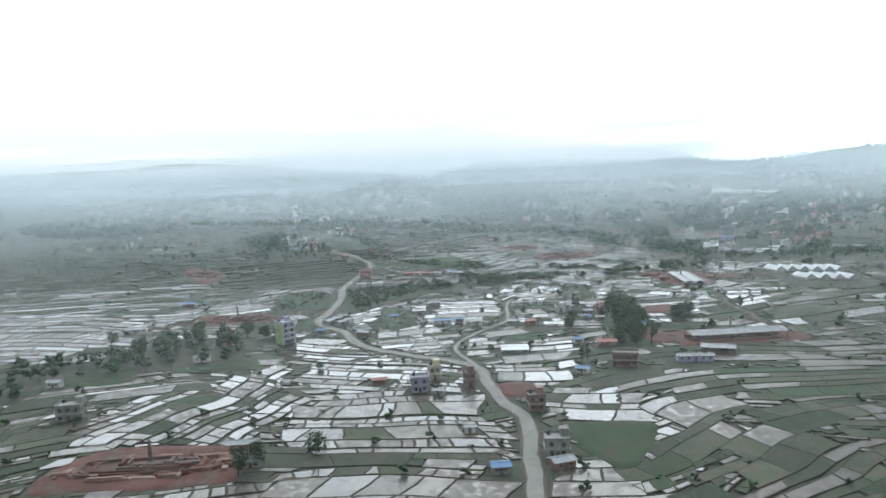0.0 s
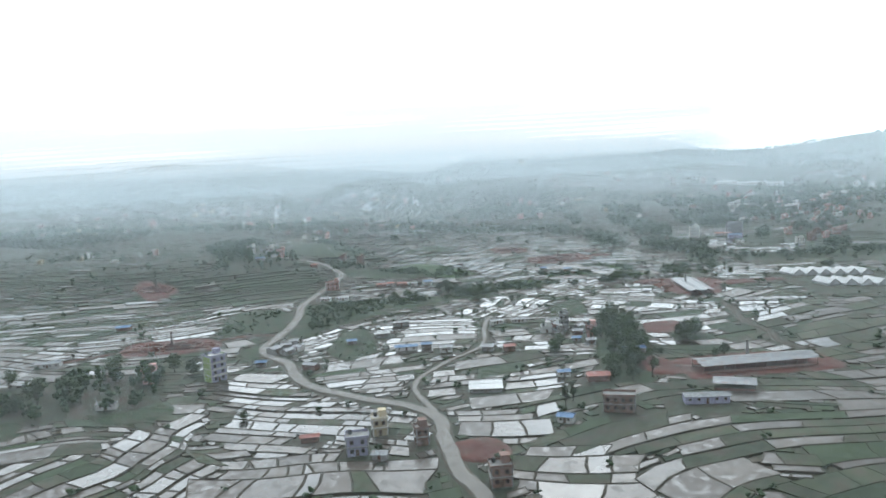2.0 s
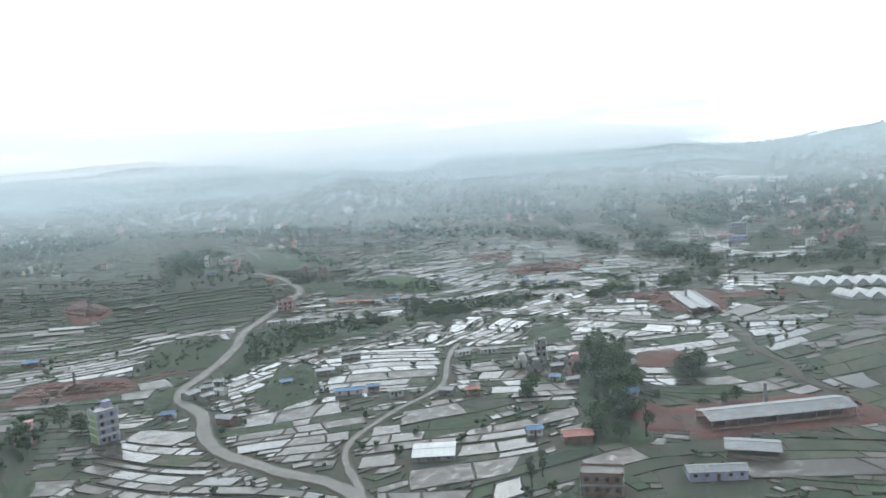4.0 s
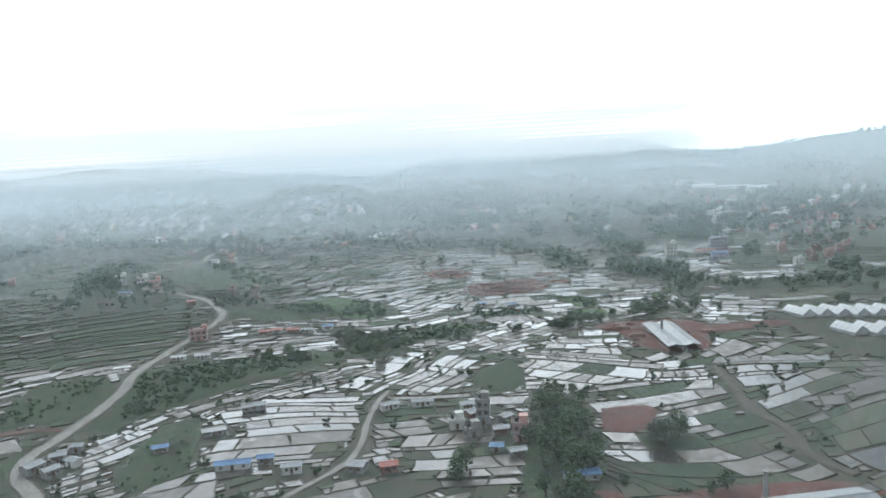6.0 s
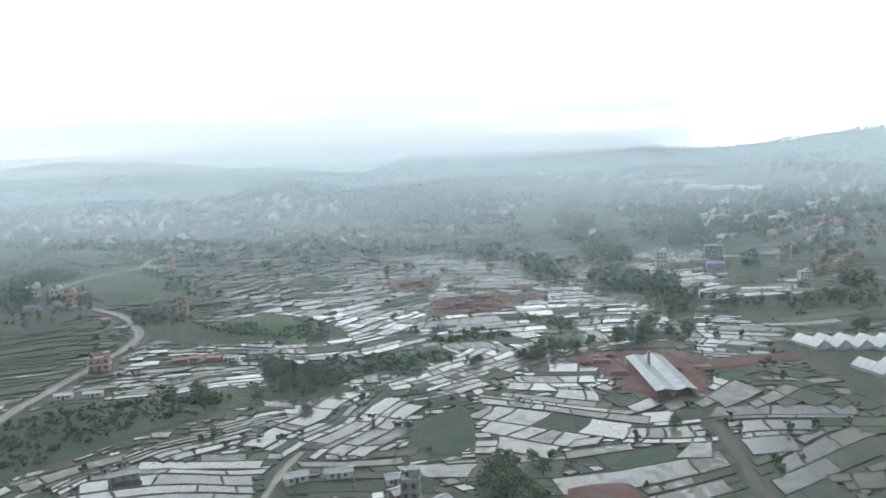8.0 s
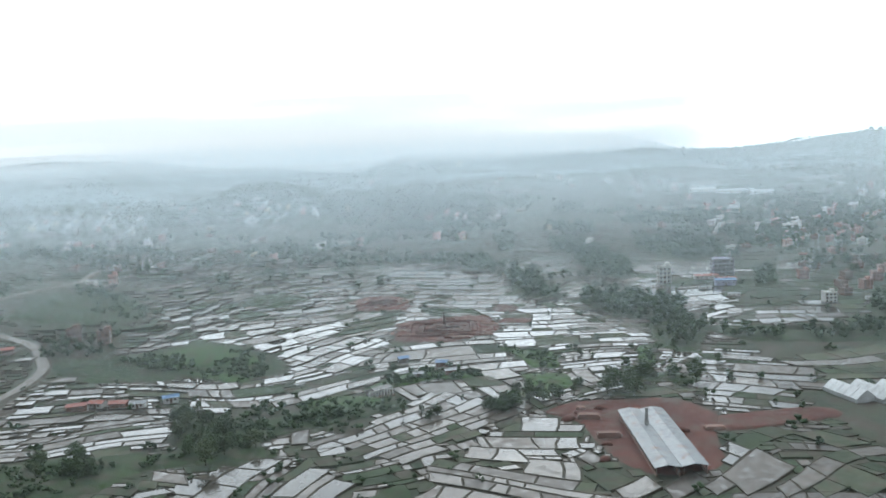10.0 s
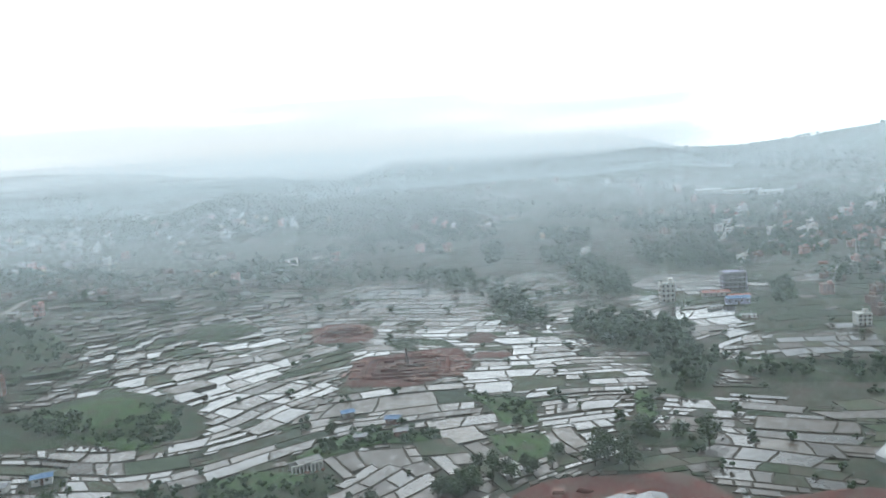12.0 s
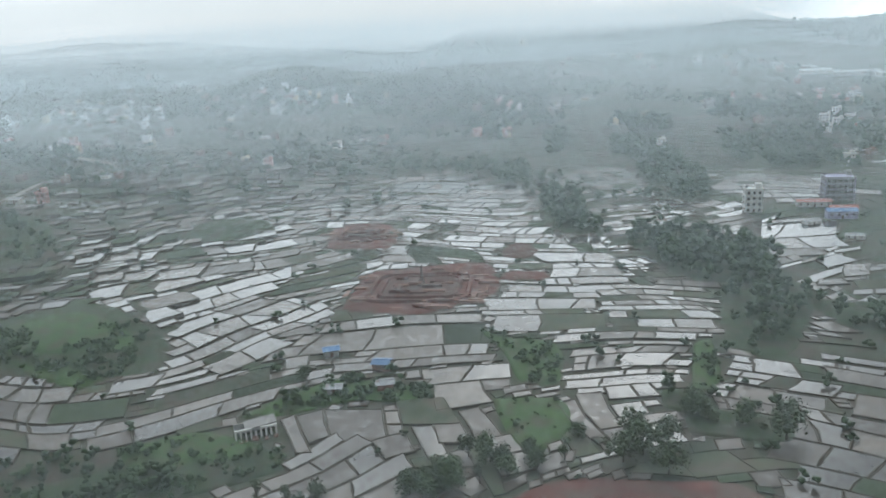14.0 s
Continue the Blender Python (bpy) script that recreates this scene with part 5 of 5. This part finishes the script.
def brick_kiln(x, y, turn, w, d, seed, label, chimney=True):
    """A trench kiln: an oval bank of fired earth with a trench, a tapering chimney and stacks of bricks round it."""
    ob = tagged(new("brick_kiln"), label, "brick kiln")
    n, v, f = 48, [], []
    rr = random.Random(seed)
    prof = ((1.06, -0.7), (1.0, 1.3), (0.93, 1.4), (0.90, 0.35), (0.80, 0.3), (0.77, 1.5), (0.72, 1.6), (0.70, 1.0))
    for k, (r, z) in enumerate(prof):
        for i in range(n):
            a = 6.28318 * i / n
            c, s = math.cos(a), math.sin(a)
            sq = (abs(c) ** 6 + abs(s) ** 6) ** (-1 / 6)
            v.append((w / 2 * r * c * sq, d / 2 * r * s * sq, z + (rr.uniform(-0.15, 0.15) if 0 < k < 6 else 0)))
        if k:
            f += [((k - 1) * n + i, (k - 1) * n + (i + 1) % n, k * n + (i + 1) % n, k * n + i) for i in range(n)]
    mesh_ob("kiln_bank", v, f, M_REDSOIL, ob)
    ring = v[-n:]
    mesh_ob("kiln_floor", [(0, 0, 1.15)] + [(x, y, 1.02) for x, y, z in ring], [(0, 1 + i, 1 + (i + 1) % n) for i in range(n)], M_ASH, ob, "brown ash-covered firing floor")
    for k in range(7):
        a = rr.uniform(0, 6.28318)
        heap = clump(rr, (0, 0, 0), 1.0)
        h = mesh_ob("clay_mound", heap, ICO_F, M_REDSOIL, ob, smooth=True)
        h.matrix_basis = pose(w * 0.6 * math.cos(a), d * 0.62 * math.sin(a), 0.3) @ Matrix.Diagonal((rr.uniform(2, 4.5), rr.uniform(1.5, 3), rr.uniform(1.2, 2.2), 1))
    for k in range(18):
        lx, ly, lz = rr.uniform(1.5, 4.5), rr.uniform(0.4, 0.9), rr.uniform(0.5, 1.4)
        row = boxes("clay_block", [(-lx, lx, -ly, ly, -0.3, lz * 0.8), (-lx * 0.94, lx * 0.9, -ly * 0.8, ly * 0.8, lz * 0.8, lz)], rr.choice((M_BRICK, M_REDSOIL, M_SOOT)), ob)
        row.matrix_basis = pose(w * rr.uniform(-0.28, 0.28), d * rr.uniform(-0.28, 0.28), 1.1, 0, 0, rr.choice((0, 0, 4, 88)))
    if chimney:
        v, f = [], []
        for (z0, r0), (z1, r1) in (((1.2, 1.2), (3.0, 0.95)), ((3.0, 0.8), (8.0, 0.45)), ((8.0, 0.55), (8.4, 0.55)), ((8.4, 0.45), (8.9, 0.42))):
            tube(v, f, (0, d * 0.1, z0), (0, d * 0.1, z1), r0, r1, 14)
        mesh_ob("chimney", v, f, M_SOOT, ob, "tapering sooty brick chimney")
    for k in range(40):
        a = rr.uniform(0, 6.28318)
        r = rr.uniform(0.95, 1.5)
        bx, by, t = w / 2 * r * math.cos(a), d / 2 * r * math.sin(a), rr.choice((0.0, 0.05, 1.57, -0.1))
        lx, ly, lz = rr.choice((0.9, 1.6, 3.0, 5.0)) * rr.uniform(0.8, 1.2), rr.uniform(0.5, 1.1), rr.uniform(0.5, 1.5)
        st = boxes("clay_block", [(-lx, lx, -ly, ly, -0.6, lz * 0.7), (-lx * 0.92, lx * 0.85, -ly * 0.85, ly * 0.85, lz * 0.7, lz)], M_BRICK, ob)
        st.matrix_basis = pose(bx, by, 0, 0, 0, math.degrees(t))
    return put(ob, x, y, turn)


def yard(name, poly, mat, label, category, lift=0.3):
    """A piece of bare or grassy ground, draped a little above the land."""
    c = smooth_line(poly + poly[:1], 3.0)
    mx, my = c[:, 0].mean(), c[:, 1].mean()
    v = [(mx, my, float(land(mx, my)) + lift)]
    n = len(c) - 1
    for r, dz in ((0.15, lift), (0.3, lift), (0.45, lift), (0.6, lift), (0.75, lift), (0.93, lift - 0.05), (1.04, -0.6)):
        for k in range(n):
            q = (mx + (c[k][0] - mx) * r, my + (c[k][1] - my) * r)
            v.append((*q, float(land(*q)) + dz))
    f = [(0, 1 + k, 1 + (k + 1) % n) for k in range(n)]
    f += [(1 + o * n + k, 1 + (o + 1) * n + k, 1 + (o + 1) * n + (k + 1) % n, 1 + o * n + (k + 1) % n) for o in range(6) for k in range(n)]
    return tagged(mesh_ob(name, v, f, mat, smooth=True), label, category, kind="structure")


for poly in BARE:
    yard("ploughed_plot", poly, M_REDSOIL, "bare reddish-brown earth plot between the fields", "field")
for poly in HEDGES:
    yard("grass_patch", poly, M_LUSH, "lush green grass bank under bushes", "grass")
for poly, high, dens in WOODS:
    if dens > 1.7 and high > 5 and poly[0][1] < 1100:
        yard("undergrowth", poly, M_MEADOW, "dark green undergrowth below the trees", "grass")
for poly in KNOLLS:
    yard("meadow", poly, M_MEADOW, "grassy green rise between the fields", "meadow")
yard("lush_meadow", [(-26, 709), (-8, 726), (15, 719), (31, 706), (27, 694), (2, 692), (-16, 696)], M_LUSH, "bright green grass on top of the rise", "meadow", 0.6)
for poly in YARDS[:6] + YARDS[7:9] + YARDS[10:]:
    yard("brick_yard", poly, M_REDSOIL, "bare red earth of a brick yard", "yard")
brick_kiln(-97, 237, 4, 46, 13, 1, "brick kiln with red earth banks and grey chimney")
brick_kiln(-133, 481, 3, 34, 13, 2, "brick kiln with chimney beside bright paddies")
brick_kiln(122, 757, -3, 40, 34, 3, "large red brick kiln with chimney amid the paddies")
yard("silted_pond", YARDS[9], M_ASH, "dark silted pond bed amid flooded fields", "pond")
brick_kiln(-210, 664, -38, 32, 13, 5, "small distant brick kiln with chimney")
brick_kiln(84, 842, -3, 24, 18, 4, "low red brick field with brick stacks", False)
for x, y, z0 in ((150, 396, 0), (183, 585, 3)):
    v, f = [], []
    for (a, r0), (b, r1) in (((-0.8, 1.1), (2.0, 1.0)), ((2.0, 0.85), (8.6, 0.5)), ((8.6, 0.6), (9.1, 0.6))):
        tube(v, f, (x, y, a), (x, y, b), r0, r1, 14)
    tagged(mesh_ob("kiln_chimney", v, f, M_CONC), "grey tapering kiln chimney beside a long shed", "chimney")
for k in range(14):
    x, y = hr.uniform(160, 214), hr.uniform(552, 622)
    if inside(YARDS[5], np.array([x]), np.array([y]))[0] and not (173 < x < 197 and y < 606):
        lx, ly, lz = hr.uniform(1.5, 5), hr.uniform(0.8, 1.6), hr.uniform(0.8, 1.9)
        v, f = [], []
        box(v, f, -lx, lx, -ly, ly, -0.1, lz * 0.7)
        box(v, f, -lx * 0.9, lx * 0.9, -ly * 0.85, ly * 0.85, lz * 0.7, lz)
        ob = tagged(mesh_ob("clay_block", v, f, M_BRICK), "long stack of red bricks on red earth", "brick stack", "brick stacks in the yard")
        ob.matrix_basis = pose(x, y, float(land(x, y)) + 0.3, 0, 0, hr.uniform(-20, 20))

for x, y, w, d, h in ((160, 603, 3.5, 2.6, 2.0), (165, 608, 2.4, 2.0, 1.5), (174, 612, 3.0, 2.2, 1.6), (168, 578, 2.6, 2.0, 1.3), (164, 566, 3.2, 2.4, 1.4), (196, 586, 3.0, 2.2, 1.6)):
    ob = tagged(mesh_ob("clay_mound", clump(hr, (0, 0, 0), 1.0), ICO_F, M_REDSOIL, smooth=True), "mound of red clay on the brick yard", "clay mound", "clay mounds in the yard")
    ob.matrix_basis = pose(x, y, float(land(x, y)) + 0.3, 0, 0, hr.uniform(0, 360)) @ Matrix.Diagonal((w, d, h, 1))

# villages on the slopes
vr = random.Random(77)
SRC = [flat_house(8, 7, 3, M_PLASTER, "white flat-roofed village house on the slope", vr, M_PLASTER, False, False, far=True), flat_house(7, 7, 2, M_BRICK, "brick village house on the slope", vr, tank=False, far=True),
       flat_house(8, 6, 3, M_PINK, "pinkish village house among trees", vr, M_CONC, tank=False, far=True), flat_house(7, 6, 2, M_CREAM, "cream village house on the slope", vr, M_CONC, tank=False, far=True),
       gable_house(9, 5, 2.6, M_PLASTER, M_TIN, "village house with shining zinc roof"), gable_house(8, 5, 2.6, M_BRICK, M_REDTIN, "village house with red roof"),
       flat_house(9, 7, 3, M_CONC, "grey concrete village house on the slope", vr, tank=False, far=True)]
placed = set()
village_spots, hill_houses = [], []
VILLAGES = [(-105, 1408, 62, 26, 58), (477, 1040, 60, 55, 40), (430, 916, 30, 28, 12), (500, 1120, 70, 40, 26), (610, 1200, 80, 60, 22), (440, 1308, 70, 25, 18), (270, 1078, 14, 10, 6), (279, 1206, 18, 12, 4),
            (480, 1448, 50, 20, 10), (160, 1180, 12, 15, 4), (128, 1346, 25, 15, 6), (222, 1348, 25, 15, 6), (-360, 1410, 70, 30, 30), (-300, 1485, 60, 30, 12), (-347, 1616, 70, 40, 12), (-224, 1118, 14, 10, 5),
            (-207, 1223, 60, 40, 10), (-50, 1040, 30, 16, 4), (-40, 1150, 50, 25, 7), (-118, 950, 28, 14, 6), (-500, 1320, 120, 70, 24), (-330, 835, 45, 25, 9), (-560, 1130, 110, 80, 16), (-800, 1600, 200, 120, 14),
            (50, 1690, 60, 40, 6), (760, 1560, 80, 40, 10), (330, 1500, 90, 30, 8), (640, 1350, 120, 80, 16)]
for cx, cy, sx, sy, n in VILLAGES:
    for k in range(n):
        x, y = cx + vr.gauss(0, sx), cy + vr.gauss(0, sy)
        if y < 760 or is_taken(x, y) and y < 830:
            continue
        village_spots += [(x + vr.gauss(0, 11), y + vr.gauss(0, 9), vr.uniform(4, 8)) for _ in range(3)]
        if y > 1270:
            hill_houses.append((x, y))
            continue
        i = vr.choices(range(7), (5, 3, 3, 3, 6, 1, 2) if y > 1100 else (1, 4, 3, 1, 4, 2, 3))[0]
        ob = SRC[i] if i not in placed else copy_thing(SRC[i], Matrix.Identity(4))
        placed.add(i)
        put(ob, x, y, vr.uniform(-35, 35))
        ob.scale = (0.9, 0.85, 0.72) if y > 1100 else (0.75, 0.7, 0.55)
        ob["group"] = "village houses on the slopes"
# single houses between the wood and the town
for x, y, i in ((306, 806, 4), (348, 772, 0), (380, 816, 1), (373, 851, 2), (422, 912, 6), (429, 880, 1), (389, 804, 2), (368, 790, 1), (374, 772, 4), (439, 1007, 2), (379, 985, 0), (431, 1043, 6), (298, 833, 4), (400, 845, 1), (412, 830, 2), (455, 950, 1)):
    ob = SRC[i] if i not in placed else copy_thing(SRC[i], Matrix.Identity(4))
    placed.add(i)
    put(ob, x, y, vr.uniform(-25, 25))
    ob.scale, ob["group"] = (0.82, 0.8, 0.66), "village houses on the slopes"
for i, ob in enumerate(SRC):
    if i not in placed:
        put(ob, 300 + 12 * i, 1100, 0)


def hill_village(spots):
    """The houses of the far slopes in one piece: walls, roof slabs or pitched roofs, and window openings set in."""
    mats = [M_PLASTER, M_BRICK, M_PINK, M_CREAM, M_CONC, M_TIN, M_FILM, M_GLASS]
    v, f, idx = [], [], []
    for x, y in spots:
        w, d, h = vr.uniform(5, 9), vr.uniform(5, 7), vr.choice((2.8, 2.8, 5.4, 7.0))
        turn, z0 = radians(vr.uniform(-30, 30)), float(land(x, y))
        bv, bf, bi = [], [], []
        wall = vr.choices(range(5), (5, 2, 3, 2, 2))[0]
        box(bv, bf, -w / 2, w / 2, -d / 2, d / 2, -2.5, h)
        bi += [wall] * 6
        if h < 3:
            o = len(bv)
            bv += [(-w / 2 - 0.5, -d / 2 - 0.5, h - 0.1), (w / 2 + 0.5, -d / 2 - 0.5, h - 0.1), (w / 2 + 0.5, d / 2 + 0.5, h - 0.1), (-w / 2 - 0.5, d / 2 + 0.5, h - 0.1), (-w / 2 - 0.5, 0, h + 1.5), (w / 2 + 0.5, 0, h + 1.5)]
            bf += [(o, o + 1, o + 5, o + 4), (o + 2, o + 3, o + 4, o + 5), (o + 1, o + 2, o + 5), (o + 3, o, o + 4)]
            bi += [vr.choice((5, 6, 6))] * 2 + [wall] * 2
        else:
            box(bv, bf, -w / 2 - 0.5, w / 2 + 0.5, -d / 2 - 0.6, d / 2 + 0.4, h, h + 0.3)
            box(bv, bf, w / 2 - 3, w / 2 - 0.2, d / 2 - 3, d / 2 - 0.2, h + 0.3, h + 2.4)
            bi += [4] * 6 + [wall] * 6
        for level in range(int(h / 2.6)):
            for k in range(3):
                wx = -w / 2 + w * (k + 0.5) / 3
                box(bv, bf, wx - 0.55, wx + 0.55, -d / 2 - 0.04, -d / 2 + 0.1, level * 2.7 + 0.9, level * 2.7 + 2.2)
                bi += [7] * 6
        o, c, sn = len(v), math.cos(turn), math.sin(turn)
        v += [(x + px * c - py * sn, y + px * sn + py * c, z0 + pz) for px, py, pz in bv]
        f += [tuple(q + o for q in face) for face in bf]
        idx += bi
    return tagged(mesh_ob("hill_village", v, f, mats, indices=idx), "countless pale village houses crowded on the far slopes", "village houses", kind="stuff")


hill_village(hill_houses)
woodland(village_spots, "dark green trees between the village houses")


# ---- valley haze: veils of fine level streaks, added to imitate haze, that let most of the view through ----
def mist_material(name, colour):
    m = bpy.data.materials.new(name)
    m.use_nodes = True
    n, l = m.node_tree.nodes, m.node_tree.links
    n.clear()
    out, mix, dif, tra, co, noi, ramp = (n.new("ShaderNodeOutputMaterial"), n.new("ShaderNodeMixShader"), n.new("ShaderNodeBsdfDiffuse"), n.new("ShaderNodeBsdfTranslucent"),
                                         n.new("ShaderNodeTexCoord"), n.new("ShaderNodeTexNoise"), n.new("ShaderNodeValToRGB"))
    noi.inputs["Scale"].default_value, noi.inputs["Detail"].default_value = 1 / 220, 4
    ramp.color_ramp.elements[0].color = (*[c * 0.93 for c in colour], 1)
    ramp.color_ramp.elements[1].color = (*colour, 1)
    mix.inputs[0].default_value = 0.85
    for a, b in ((co.outputs["Object"], noi.inputs["Vector"]), (noi.outputs["Fac"], ramp.inputs[0]), (ramp.outputs[0], dif.inputs["Color"]), (ramp.outputs[0], tra.inputs["Color"]),
                 (dif.outputs[0], mix.inputs[1]), (tra.outputs[0], mix.inputs[2]), (mix.outputs[0], out.inputs[0])):
        l.new(a, b)
    return m


M_HAZE, M_CLOUD = mist_material("thin_haze", (0.79, 0.905, 0.965)), mist_material("cloud_mist", (0.97, 0.985, 0.99))


mist_rng = random.Random(12)


def mist_veil(y, thick, low, high, fade, gap, mat, along=((-1, 1), (1, 1)), patchy=0.2):
    """A veil across the valley that imitates haze or cloud: fine streaks, whose height over the gap between them is its
    density at that level.
    along: how dense it is along its width, from -1 to 1; patchy: how much it drifts in banks."""
    wide, v, f = 0.75 * y + 300, [], []
    cols = np.linspace(-1, 1, 17)
    share = np.interp(cols, [u for u, d in along], [d for u, d in along])
    z = low
    while z < fade[1]:
        full = thick * float(step(low, high, z)) * (1 - float(step(fade[0], fade[1], z)))
        if full > 2e-3:
            tall = np.clip(full * share * (1 + patchy * (np.sin(cols * 9 + y + z / 17) + 0.6 * np.sin(cols * 21 + y * 1.7 - z / 9))), 0, 0.99) * gap
            at = z + mist_rng.uniform(0, gap - tall.max())
            kept = [k for k in range(16) if max(tall[k], tall[k + 1]) > 2e-3 * gap]
            for k in kept:
                o = len(v)
                for j in (k, k + 1):
                    x, yy = cols[j] * wide, y + 30 * cols[j] ** 2
                    v += [(x, yy, at), (x, yy, at + max(tall[j], 1e-4 * gap))]
                f.append((o, o + 2, o + 3, o + 1))
        z += gap
    return tagged(mesh_ob("mist_veil", v, f, mat), "fine pale streaks imitating haze and cloud across the valley", "mist", kind="stuff")


# the veils nearer than y 400 imitate near haze and glare on the window
for y, thick, low, high, fade, gap in ((200, 0.012, 2, 34, (60, 85), 0.02), (265, 0.03, 2, 34, (60, 85), 0.016), (380, 0.03, 2, 34, (60, 85), 0.016), (545, 0.05, 1, 50, (80, 105), 0.02), (650, 0.07, 1, 55, (80, 108), 0.03),
                                       (770, 0.125, -2, 60, (82, 112), 0.04), (930, 0.19, -2, 60, (84, 115), 0.05), (1120, 0.22, 0, 64, (88, 118), 0.06), (1310, 0.19, 4, 72, (95, 128), 0.07)):
    mist_veil(y, thick, low, high, fade, gap, M_HAZE)
mist_veil(1560, 0.42, 10, 85, (105, 140), 0.08, M_HAZE, ((-1, 1), (-0.04, 1), (0.08, 0.72), (1, 0.72)))
# cloud that hides the mountain's top, west of the col, and the hills beyond
mist_veil(1690, 1.0, 74, 107, (170, 200), 0.08, M_CLOUD, ((-1, 0.5), (-0.4, 0.6), (-0.08, 1.0), (0.2, 1.0), (0.38, 1.0), (0.44, 0.0), (1, 0.0)))
mist_veil(2080, 1.0, 30, 116, (230, 260), 0.1, M_CLOUD, ((-1, 1.0), (0.0, 1.0), (0.24, 0.7), (0.38, 0.12), (1.0, 0.12)))
# a faint level layer over the near valley floor, added to imitate haze and window glare
v = [(x, 120 + 0.06 * k + w, 27.0) for k in range(12000) for x, w in ((-520, 0), (560, 0), (560, 0.0042), (-520, 0.0042))]
tagged(mesh_ob("haze_strips", v, [(4 * k, 4 * k + 1, 4 * k + 2, 4 * k + 3) for k in range(12000)], M_HAZE), "faint layer of strips imitating haze and window glare", "mist", kind="stuff")
